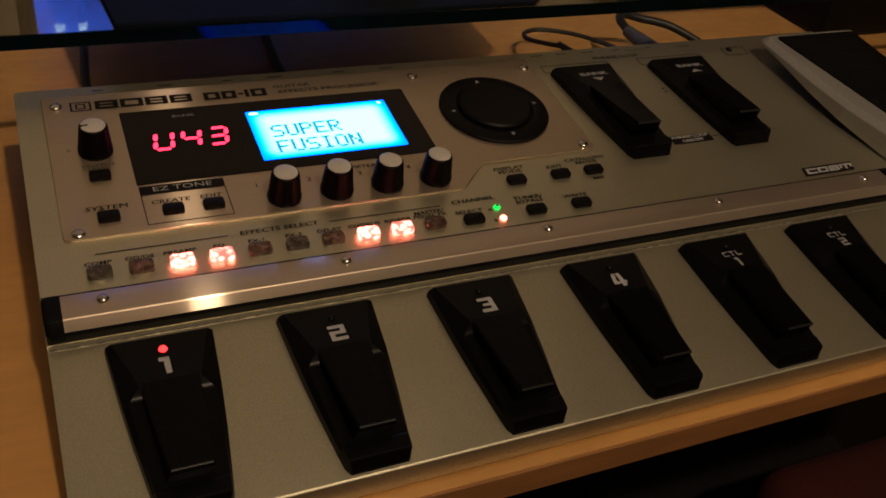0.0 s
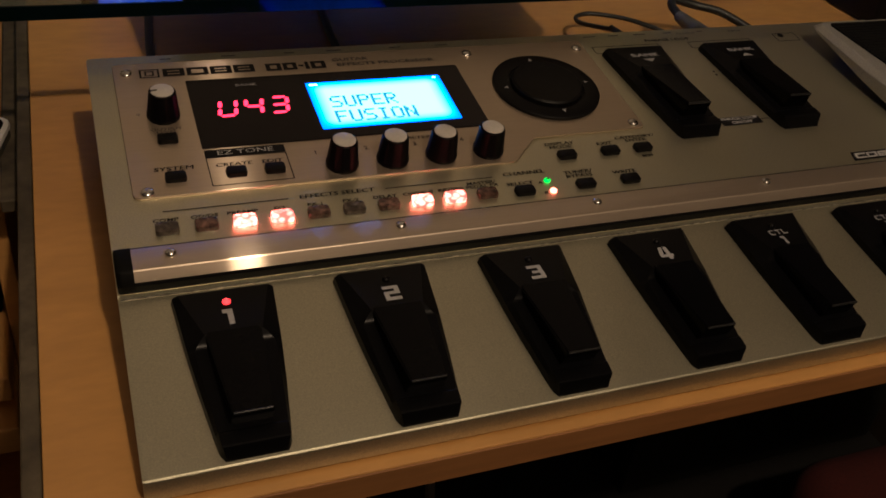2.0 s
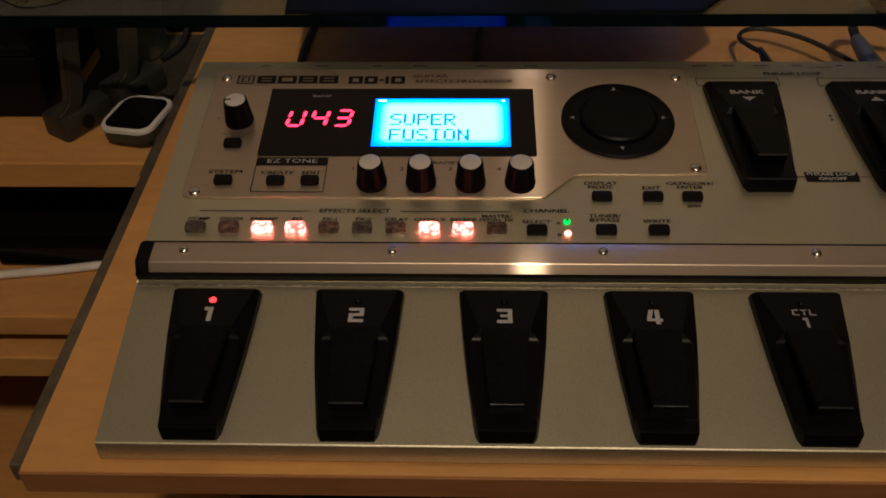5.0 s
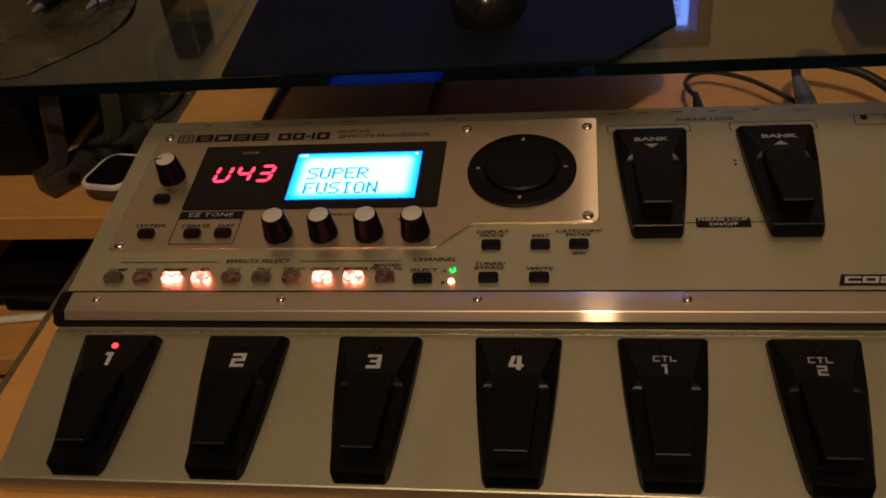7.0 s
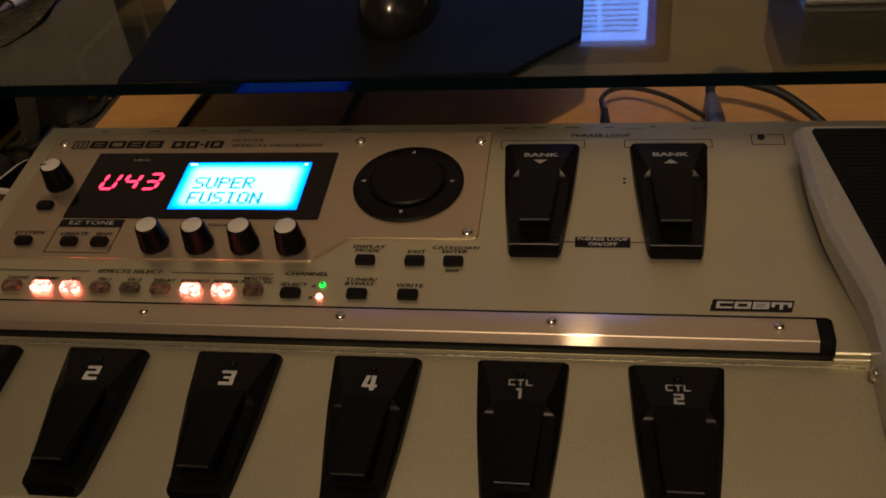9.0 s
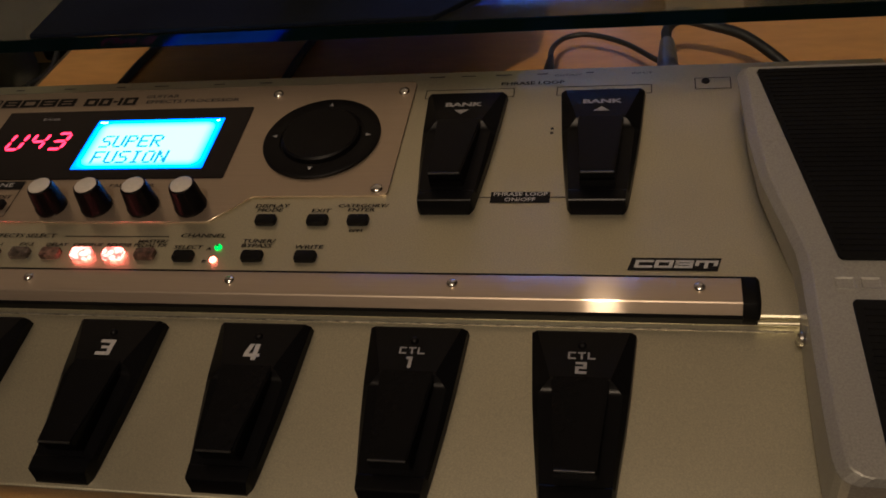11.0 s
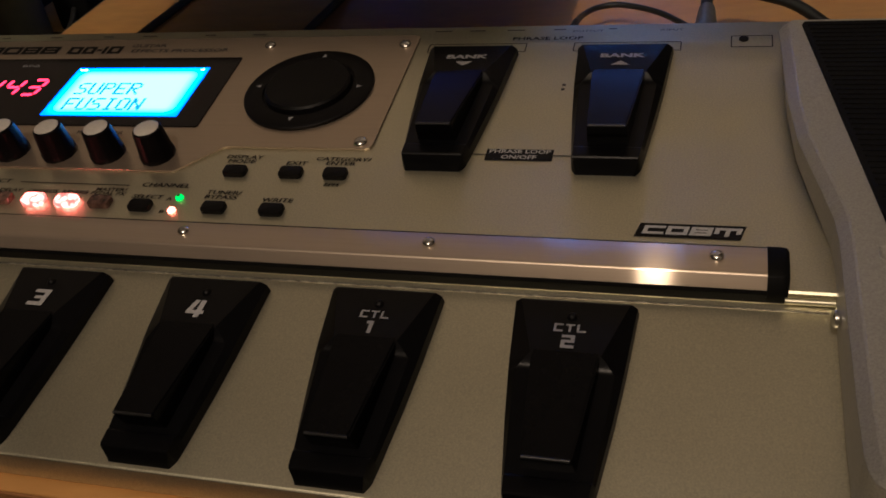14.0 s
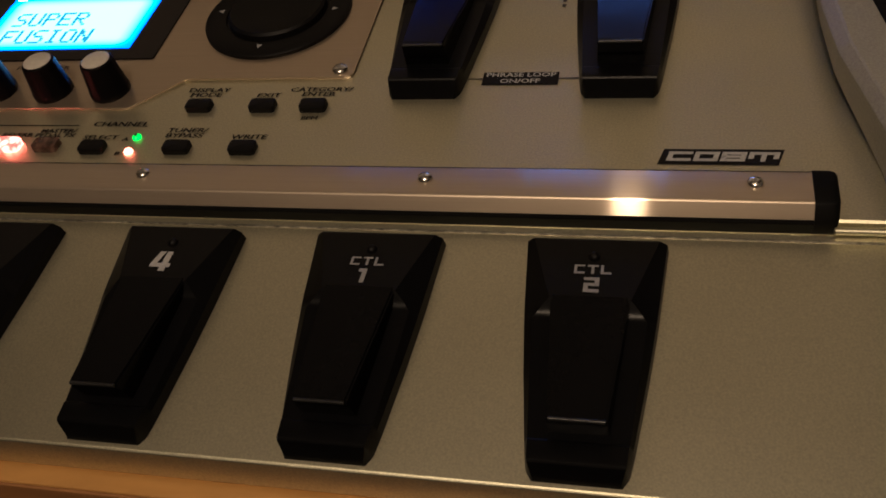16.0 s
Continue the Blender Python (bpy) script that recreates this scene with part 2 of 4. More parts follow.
def screen_material():
    """A desktop: deep blue wallpaper, brighter towards one side, with pale rows of a list window."""
    m = bpy.data.materials.new("lit_screen")
    m.use_nodes = True
    nt = m.node_tree
    b = nt.nodes["Principled BSDF"]
    b.inputs["Base Color"].default_value = (0.01, 0.01, 0.012, 1)
    b.inputs["Roughness"].default_value = 0.3
    co = nt.nodes.new("ShaderNodeTexCoord")
    n = nt.nodes.new("ShaderNodeTexNoise")
    n.inputs["Scale"].default_value = 14.0
    nt.links.new(co.outputs["Object"], n.inputs["Vector"])
    xyz = nt.nodes.new("ShaderNodeSeparateXYZ")
    nt.links.new(co.outputs["Object"], xyz.inputs["Vector"])
    sweep = nt.nodes.new("ShaderNodeMapRange")
    sweep.inputs["From Min"].default_value, sweep.inputs["From Max"].default_value = -0.08, -0.20
    nt.links.new(xyz.outputs["X"], sweep.inputs["Value"])
    both = nt.nodes.new("ShaderNodeMath")
    both.operation = "MULTIPLY_ADD"
    both.inputs[1].default_value, both.inputs[2].default_value = 1.8, -0.95
    nt.links.new(n.outputs["Fac"], both.inputs[0])
    total = nt.nodes.new("ShaderNodeMath")
    nt.links.new(sweep.outputs["Result"], total.inputs[0])
    nt.links.new(both.outputs[0], total.inputs[1])
    ramp = nt.nodes.new("ShaderNodeValToRGB")
    ramp.color_ramp.elements[0].color = (0.012, 0.03, 0.30, 1)
    ramp.color_ramp.elements[1].color = (0.045, 0.19, 1.30, 1)
    ramp.color_ramp.elements[0].position, ramp.color_ramp.elements[1].position = 0.2, 1.0
    nt.links.new(total.outputs[0], ramp.inputs["Fac"])
    nt.links.new(ramp.outputs["Color"], b.inputs["Emission Color"])
    b.inputs["Emission Strength"].default_value = 2.0
    return m


SCREEN = screen_material()
SCREEN_WINDOW = glow("lit_list_window", (0.15, 0.32, 1.0), 6.0)
SCREEN_ROW = glow("dim_list_row", (0.05, 0.13, 0.6), 1.5)
SCREEN_ICON = glow("lit_icon", (0.6, 0.8, 1.0), 3.5)

# ---------------------------------------------------------------- builders
AT = {}


def thing(name, at, label, category, group="", kind=""):
    ob = new(name)
    ob.empty_display_size = 0.02
    ob.matrix_basis = Matrix.Translation(at)
    AT[ob] = ob.matrix_basis.copy()
    return tagged(ob, label, category, group, kind)


def mesh_of(name, bm, mat, smooth=False, uv=False):
    bmesh.ops.recalc_face_normals(bm, faces=bm.faces)
    if uv:
        layer = bm.loops.layers.uv.new("grain")
        for f in bm.faces:
            for lp in f.loops:
                lp[layer].uv = (lp.vert.co.y + lp.vert.co.z, lp.vert.co.x)
    me = bpy.data.meshes.new(name)
    bm.to_mesh(me)
    bm.free()
    me.materials.append(mat)
    if smooth:
        for p in me.polygons:
            p.use_smooth = True
        me.set_sharp_from_angle(angle=radians(38))
    return me


def part(name, bm, mat, parent, label="", m=Matrix.Identity(4), smooth=False, uv=False):
    """One mesh object under a thing or a part; m is the pose of its own coordinates in the world."""
    me = bm if isinstance(bm, bpy.types.Mesh) else mesh_of(name, bm, mat, smooth, uv)
    ob = new(name, me)
    ob.parent = parent
    ob.matrix_basis = AT[parent].inverted() @ m
    AT[ob] = m.copy()
    return tagged(ob, label)


def solo(name, bm, mat, label, category, m=Matrix.Identity(4), smooth=False, group="", kind=""):
    ob = new(name, mesh_of(name, bm, mat, smooth))
    ob.matrix_basis = m
    AT[ob] = m.copy()
    return tagged(ob, label, category, group, kind)


def box_bm(x0, x1, y0, y1, z0, z1, r=0.0, seg=2):
    bm = bmesh.new()
    bmesh.ops.create_cube(bm, size=1)
    for v in bm.verts:
        v.co = Vector((x0 if v.co.x < 0 else x1, y0 if v.co.y < 0 else y1, z0 if v.co.z < 0 else z1))
    if r > 0:
        bmesh.ops.bevel(bm, geom=bm.edges[:], offset=r, segments=seg, affect="EDGES", profile=0.5)
    return bm


def plate_bm(points, z0, z1, r=0.0, seg=2):
    """A flat outline (x, y) raised from z0 to z1, its rims rounded by r."""
    bm = bmesh.new()
    low = [bm.verts.new((x, y, z0)) for x, y in points]
    high = [bm.verts.new((x, y, z1)) for x, y in points]
    n = len(points)
    bm.faces.new(low)
    top = bm.faces.new(high)
    for i in range(n):
        bm.faces.new((low[i], low[(i + 1) % n], high[(i + 1) % n], high[i]))
    if r > 0:
        bmesh.ops.bevel(bm, geom=list(top.edges), offset=r, segments=seg, affect="EDGES", profile=0.5)
    return bm


def rounded(x0, x1, y0, y1, r, n=4):
    pts = []
    for cx, cy, a in ((x1 - r, y0 + r, -90), (x1 - r, y1 - r, 0), (x0 + r, y1 - r, 90), (x0 + r, y0 + r, 180)):
        for i in range(n + 1):
            t = radians(a + 90 * i / n)
            pts.append((cx + r * math.cos(t), cy + r * math.sin(t)))
    return pts


def lathe_bm(profile, n=32, ribs=0, depth=0.0):
    """Rings of (radius, height) about z, closed at both ends; ribs knurl the rings."""
    bm = bmesh.new()
    rings = []
    for r, z in profile:
        ring = []
        for i in range(n):
            a = 2 * math.pi * i / n
            k = r - (depth if ribs and (i * ribs * 2 // n) % 2 else 0.0)
            ring.append(bm.verts.new((k * math.cos(a), k * math.sin(a), z)))
        rings.append(ring)
    for a, b in zip(rings, rings[1:]):
        for i in range(n):
            bm.faces.new((a[i], a[(i + 1) % n], b[(i + 1) % n], b[i]))
    bm.faces.new(rings[0][::-1])
    bm.faces.new(rings[-1])
    return bm


def tube_bm(points, r, n=10, steps=6):
    """A round tube along a smooth line through the points."""
    pts = [Vector(p) for p in points]
    line = []
    for i in range(len(pts) - 1):
        p0, p1, p2, p3 = pts[max(i - 1, 0)], pts[i], pts[i + 1], pts[min(i + 2, len(pts) - 1)]
        for s in range(steps):
            t = s / steps
            line.append(0.5 * (2 * p1 + (p2 - p0) * t + (2 * p0 - 5 * p1 + 4 * p2 - p3) * t * t + (3 * p1 - p0 - 3 * p2 + p3) * t ** 3))
    line.append(pts[-1])
    bm = bmesh.new()
    rings = []
    up = Vector((0.13, 0.21, 1)).normalized()
    for i, p in enumerate(line):
        d = (line[min(i + 1, len(line) - 1)] - line[max(i - 1, 0)]).normalized()
        u = d.cross(up).normalized()
        w = d.cross(u)
        rings.append([bm.verts.new(p + r * (math.cos(2 * math.pi * k / n) * u + math.sin(2 * math.pi * k / n) * w)) for k in range(n)])
    for a, b in zip(rings, rings[1:]):
        for k in range(n):
            bm.faces.new((a[k], a[(k + 1) % n], b[(k + 1) % n], b[k]))
    bm.faces.new(rings[0][::-1])
    bm.faces.new(rings[-1])
    return bm


def profile_bm(points, x0, x1):
    """A closed outline in (y, z) drawn out along x."""
    bm = bmesh.new()
    a = [bm.verts.new((x0, y, z)) for y, z in points]
    b = [bm.verts.new((x1, y, z)) for y, z in points]
    n = len(points)
    bm.faces.new(a)
    bm.faces.new(b[::-1])
    for i in range(n):
        bm.faces.new((a[i], a[(i + 1) % n], b[(i + 1) % n], b[i]))
    return bm


def words_bm(text, height, wide=1.25, slant=0.0, bold=0.0):
    """Lettering in the built-in font, centred on the origin, with capitals of the given height."""
    cu = bpy.data.curves.new("letters", "FONT")
    cu.body, cu.size, cu.align_x, cu.align_y = text, height / 0.69, "CENTER", "CENTER"
    cu.resolution_u, cu.offset, cu.space_line = 2, bold, 0.85
    ob = bpy.data.objects.new("letters", cu)
    me = bpy.data.meshes.new_from_object(ob)
    bm = bmesh.new()
    bm.from_mesh(me)
    bpy.data.objects.remove(ob)
    bpy.data.meshes.remove(me)
    bpy.data.curves.remove(cu)
    for v in bm.verts:
        v.co.x = v.co.x * wide + slant * v.co.y
    return bm


def joined(bms):
    out = bmesh.new()
    for b in bms:
        me = bpy.data.meshes.new("join")
        b.to_mesh(me)
        b.free()
        out.from_mesh(me)
        bpy.data.meshes.remove(me)
    return out


def moved(bm, x, y, z=0.0):
    bmesh.ops.translate(bm, verts=bm.verts, vec=(x, y, z))
    return bm


def flat_bm(points, z):
    bm = bmesh.new()
    bm.faces.new([bm.verts.new((x, y, z)) for x, y in points])
    return bm

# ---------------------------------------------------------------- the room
solo("floor", box_bm(-2.6, 0.91, -2.9, 0.91, -0.80, -0.74), FLOOR, "dark carpeted floor, coloured darker still for the shade under the desk", "floor", kind="structure")
solo("ceiling", box_bm(-2.6, 0.91, -2.9, 0.91, 1.96, 2.02), CEILING, "plain pale ceiling", "ceiling", kind="structure")
solo("wall_north", box_bm(-2.55, 0.91, 0.86, 0.91, -0.74, 1.96), PALE_WALL, "plain plastered wall behind the desk", "wall", kind="structure")
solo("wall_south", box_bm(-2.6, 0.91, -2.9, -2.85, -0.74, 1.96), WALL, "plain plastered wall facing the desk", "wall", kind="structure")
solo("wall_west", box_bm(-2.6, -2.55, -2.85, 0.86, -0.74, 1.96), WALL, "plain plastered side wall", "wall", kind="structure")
solo("wall_east", box_bm(0.86, 0.91, -2.85, 0.86, -0.74, 1.96), DARK_PANEL, "dark brown panelled side wall beside the desk", "wall", kind="structure")

# ---------------------------------------------------------------- the desk
desk = thing("pull_out_desk", (0.1, 0.2, -0.022), "varnished beech desk with a pulled-out tray", "desk")
part("front_board", box_bm(-0.272, 0.62, -0.1058, 0.2330, -0.0145, 0.0, 0.0006), WOOD, desk)
part("front_edging", box_bm(-0.272, 0.62, -0.1072, -0.1060, -0.0145, -0.0002, 0.0005), WOOD_EDGE, desk, "darker beech edging strip")
part("rear_board", box_bm(-0.272, 0.62, 0.2340, 0.80, -0.020, -0.0004, 0.001), WOOD, desk)
part("slide_rail", box_bm(-0.2805, -0.2725, -0.10, 0.80, -0.016, -0.004, 0.001), RAIL, desk, "grey metal drawer slide")
part("outer_slide", box_bm(-0.2920, -0.2810, 0.150, 0.80, -0.0290, -0.0205, 0.001), RAIL, desk, "grey metal outer drawer slide")
part("side_panel", box_bm(0.62, 0.64, 0.46, 0.80, -0.74, 0.02, 0.001), WOOD, desk)
part("back_panel", box_bm(-0.80, 0.64, 0.80, 0.82, -0.74, 0.03, 0.001), DARK_PANEL, desk)

cabinet = thing("side_shelf_unit", (-0.55, 0.45, -0.74), "open beech shelf unit beside the desk tray", "shelf unit")
part("top_shelf", box_bm(-0.80, -0.2935, 0.176, 0.80, -0.052, -0.030, 0.0015), WOOD, cabinet)
part("middle_shelf", box_bm(-0.80, -0.3055, 0.132, 0.80, -0.160, -0.140, 0.0015), WOOD, cabinet)
part("low_shelf", box_bm(-0.80, -0.3055, 0.125, 0.80, -0.20, -0.178, 0.0015), WOOD, cabinet)
part("bottom_shelf", box_bm(-0.80, -0.3055, 0.16, 0.80, -0.46, -0.44, 0.0015), WOOD, cabinet)
part("side_panel", box_bm(-0.3045, -0.2945, 0.180, 0.80, -0.74, -0.0525, 0.001), WOOD, cabinet)
part("side_panel", box_bm(-0.82, -0.80, 0.16, 0.80, -0.74, -0.030, 0.001), WOOD, cabinet)

# ---------------------------------------------------------------- glass desktop
glass = thing("glass_desktop", (0.0, 0.48, 0.0785), "clear green-edged glass desktop above the tray", "glass shelf")
pane = part("pane", box_bm(-0.80, 0.80, 0.1702, 0.795, 0.0785, 0.0865), GLASS, glass, "dusty glass pane, tinted dark to dim what lies below")
pane.visible_shadow = False
part("polished_edge", box_bm(-0.80, 0.80, 0.1688, 0.1700, 0.0785, 0.0865, 0.0004), EDGE, glass, "dark green polished glass edge")

# ---------------------------------------------------------------- effects processor
UM = Matrix.Translation((0, 0, 0.0375)) @ Matrix.Rotation(radians(7.2), 4, "X")
DM = UM @ Matrix.Translation((0, -0.0175, -0.00615)) @ Matrix.Rotation(radians(4.74), 4, "X")
unit = thing("effects_processor", (0.037, 0.03, 0.0), "silver guitar effects processor with black foot pedals, lit display", "effects pedal")


def to_unit(y, z):
    p = UM.inverted() @ Vector((0, y, z))
    return p.y, p.z


shell = [to_unit(-0.0994, 0.0013), to_unit(-0.0997, 0.0020), (-0.1014, -0.0140), (-0.1012, -0.01355), (-0.1009, -0.0133), (-0.1004, -0.01313), (-0.0130, -0.0060),
         (-0.0112, -0.0058), (-0.0108, -0.0006), (-0.0100, 0.0), (0.1480, 0.0), (0.1655, -0.0012), (0.1670, -0.0030), to_unit(0.1630, 0.007), to_unit(-0.0960, 0.0060), to_unit(-0.0966, 0.0013)]
bm = profile_bm(shell, -0.2365, 0.3115)
bmesh.ops.bevel(bm, geom=[e for e in bm.edges if abs(e.verts[0].co.x - e.verts[1].co.x) < 1e-6], offset=0.0008, segments=2, affect="EDGES")
part("chassis", bm, SILVER, unit, "silver flake-painted steel chassis", UM)
for fx in (-0.205, 0.28):
    for fy in (-0.085, 0.14):
        part("rubber_foot", moved(lathe_bm([(0.010, 0.0), (0.011, 0.001), (0.0105, 0.0085)], 20), fx, fy), RUBBER, unit, "black rubber foot", smooth=True)

part("deck_seam", tube_bm([(-0.2355, -0.0140, -0.0060), (0.0, -0.0140, -0.0060), (0.2500, -0.0140, -0.0060)], 0.00045, 8, 40), SEAM, unit, "worn seam along the deck, glints speckled into its colour", UM)
PZ = 0.0012
outline = [(-0.2205, 0.0425), (-0.0285, 0.0425)] + [(-0.0265, 0.0430), (-0.0095, 0.0605), (-0.0075, 0.0615)] + [(0.0600, 0.0615), (0.0625, 0.0622), (0.0635, 0.0645)] + \
          [(0.0635, 0.1525), (0.0628, 0.1542), (0.0610, 0.1550), (-0.2205, 0.1550), (-0.2235, 0.1540), (-0.2240, 0.1520), (-0.2240, 0.0455), (-0.2232, 0.0433)]
part("control_plate", plate_bm(outline, 0.0001, PZ, 0.0004), PLATE, unit, "brushed champagne metal control plate", UM, uv=True)


def screw(x, y, z, r=0.0030):
    head = part("screw", moved(lathe_bm([(r, 0.0), (r, 0.0004), (r * 0.86, 0.0011), (r * 0.5, 0.0016), (r * 0.2, 0.0017)], 20), x, y, z), CHROME, unit, "shiny cross-head screw", UM, smooth=True)
    cross = joined([box_bm(x - r * 0.42, x + r * 0.42, y - 0.00022, y + 0.00022, z + 0.0012, z + 0.00178), box_bm(x - 0.00022, x + 0.00022, y - r * 0.42, y + r * 0.42, z + 0.0012, z + 0.00179)])
    part("cross_recess", cross, STEEL, head, "", UM)


for sx, sy in ((-0.2172, 0.1455), (-0.2172, 0.0460), (-0.0180, 0.1465), (0.0573, 0.1458), (0.0573, 0.0660)):
    screw(sx, sy, PZ, 0.0033)

# bar across the front of the raised panel
base = [(-0.0114, -0.0052), (-0.0121, -0.0006), (-0.0118, 0.0000), (-0.0110, 0.0002), (-0.0095, 0.0013), (0.0088, 0.0014), (0.0101, 0.0009), (0.0103, 0.0002), (-0.0100, 0.0002), (-0.0104, -0.0052)]
part("bar_seat", profile_bm(base, -0.2360, 0.2360), DULL_BLACK, unit, "black plastic seat of the bar", UM)
for s, c in ((-1, -0.2325), (1, 0.2330)):
    cap_pts = [(-0.0116, -0.0050), (-0.0124, -0.0004), (-0.0120, 0.0006), (-0.0092, 0.0050), (-0.0084, 0.0056), (0.0052, 0.0056), (0.0062, 0.0050), (0.0090, 0.0012), (0.0090, 0.0002), (-0.0108, 0.0002)]
    bm = bmesh.new()
    rows = []
    for along, shrink in ((-0.0036, 1.0), (0.0012, 1.0), (0.0026, 0.97), (0.0034, 0.90), (0.0038, 0.80)):
        rows.append([bm.verts.new((c + s * along, y * shrink, z * shrink if z > 0 else z)) for y, z in cap_pts])
    for a, b in zip(rows, rows[1:]):
        for i in range(len(cap_pts)):
            bm.faces.new((a[i], a[(i + 1) % len(cap_pts)], b[(i + 1) % len(cap_pts)], b[i]))
    bm.faces.new(rows[0][::-1])
    bm.faces.new(rows[-1])
    part("bar_end", bm, DULL_BLACK, unit, "black plastic end cap of the bar", UM, smooth=True)
bar_top = [(-0.0109, 0.0003), (-0.0112, 0.0007)]
for k in range(7):
    a = radians(53 - 53 * k / 6)
    bar_top.append((-0.0070 - 0.0016 * math.sin(a), 0.0034 + 0.0016 * math.cos(a)))
bar_top += [(0.0050, 0.0050), (0.0056, 0.0047), (0.0058, 0.0040), (0.0058, 0.0014), (-0.0092, 0.0014)]
part("metal_bar", profile_bm(bar_top, -0.2290, 0.2294), BAR, unit, "brushed steel bar with a bevelled front", UM, uv=True, smooth=True)
for i in range(5):
    screw(-0.2124 + 0.1062 * i, 0.0, 0.0050, 0.0026)
part("panel_edge_rod", tube_bm([(0.2355, -0.0128, -0.0022), (0.2515, -0.0128, -0.0022)], 0.0012), SILVER, unit, "bright metal rod beside the bar", UM, smooth=True)


def sign(text, x, y, height, mat, parent=None, m=None, wide=1.25, slant=0.0, bold=0.0, z=None, name="lettering", label="", heavy=0.0):
    bm = words_bm(text, height, wide, slant, bold)
    if heavy:
        bm = joined([moved(bm, -heavy, 0, 0), moved(words_bm(text, height, wide, slant, bold), heavy, 0, 0.00003)])
    on_plate = y > 0.0425 and x < 0.0635 and not (y < 0.0615 and x > -0.0265)
    z = (PZ if on_plate else 0.0) + 0.00025 if z is None else z
    return part(name, moved(bm, x, y, z), mat, parent or unit, label, m or UM)


# display window
win = part("display_window", plate_bm(rounded(-0.1875, -0.0295, 0.0750, 0.1350, 0.001), PZ, PZ + 0.0006, 0.0002), WINDOW, unit, "glossy smoked black display window", UM)
LZ = PZ + 0.0008
part("lcd_screen", flat_bm(rounded(-0.1236, -0.0440, 0.0825, 0.1252, 0.0006), LZ), LCD, win, "glowing cyan-blue liquid crystal screen", UM)
DOTS = {"S": "01111 10000 10000 01110 00001 00001 11110", "U": "10001 10001 10001 10001 10001 10001 01110", "P": "11110 10001 10001 11110 10000 10000 10000",
        "E": "11111 10000 10000 11110 10000 10000 11111", "R": "11110 10001 10001 11110 10100 10010 10001", "F": "11111 10000 10000 11110 10000 10000 10000",
        "I": "01110 00100 00100 00100 00100 00100 01110", "O": "01110 10001 10001 10001 10001 10001 01110", "N": "10001 11001 11001 10101 10011 10011 10001"}


def dot_word(word, x0, y0, cell, dx, dy, z):
    """Lettering of a dot-matrix screen: each run of dots is a small bar."""
    bms = []
    for i, ch in enumerate(word):
        for r, row in enumerate(DOTS[ch].split()):
            c = 0
            while c < 5:
                if row[c] == "0":
                    c += 1
                    continue
                e = c
                while e < 5 and row[e] == "1":
                    e += 1
                xa, xb, yb = x0 + cell * i + dx * c - 0.00018, x0 + cell * i + dx * e + 0.00018, y0 - dy * r
                bms.append(flat_bm([(xa, yb - dy), (xb, yb - dy), (xb, yb), (xa, yb)], z))
                c = e
    return joined(bms)


for word, wy in (("SUPER", 0.1110), ("FUSION", 0.0975)):
    part("screen_text", dot_word(word, -0.1138, wy, 0.00788, 0.00130, 0.00150, LZ + 0.00025), LCD_TEXT, win, "", UM)
for mx, half in ((-0.1195, 0.0024), (-0.0475, 0.0010)):
    part("screen_mark", flat_bm(rounded(mx - half, mx + half, 0.1223, 0.1237, 0.0003), LZ + 0.0002), glow("bright_lcd_mark", (0.6, 0.95, 1.0), 5.0), win, "", UM)
sign("BANK", -0.1560, 0.1275, 0.0022, PALE_INK, win, UM, 1.4, 0, 0, LZ)


def segment_bm(x0, y0, x1, y1, t=0.00108):
    d = Vector((x1 - x0, y1 - y0)).normalized()
    n = Vector((-d.y, d.x)) * t
    a, b = Vector((x0, y0)) + d * 0.0004, Vector((x1, y1)) - d * 0.0004
    pts = [a, a + d * t + n, b - d * t + n, b, b - d * t - n, a + d * t - n]
    return flat_bm([(p.x + 0.14 * (p.y - 0.1085), p.y) for p in pts], LZ)


DIGITS = {"U": "bcdef", "4": "fgbc", "3": "abgcd"}
for k, ch in enumerate("U43"):
    cx, cy, w, h = -0.1690 + 0.0138 * k, 0.1073, 0.0042, 0.0068
    ends = {"a": (-1, 1, 1, 1), "g": (-1, 0, 1, 0), "d": (-1, -1, 1, -1), "f": (-1, 0, -1, 1), "b": (1, 0, 1, 1), "e": (-1, -1, -1, 0), "c": (1, -1, 1, 0)}
    for s in DIGITS[ch]:
        a, b_, c, d = ends[s]
        part("led_segment", segment_bm(cx + a * w, cy + b_ * h, cx + c * w, cy + d * h), SEGMENT, win, "glowing red display segment", UM)

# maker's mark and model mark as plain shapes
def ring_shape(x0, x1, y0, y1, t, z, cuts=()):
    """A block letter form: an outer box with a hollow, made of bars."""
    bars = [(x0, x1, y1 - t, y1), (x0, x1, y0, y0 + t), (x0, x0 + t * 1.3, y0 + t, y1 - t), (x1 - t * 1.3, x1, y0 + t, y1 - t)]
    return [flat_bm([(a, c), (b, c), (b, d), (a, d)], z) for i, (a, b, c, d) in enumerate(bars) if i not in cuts]


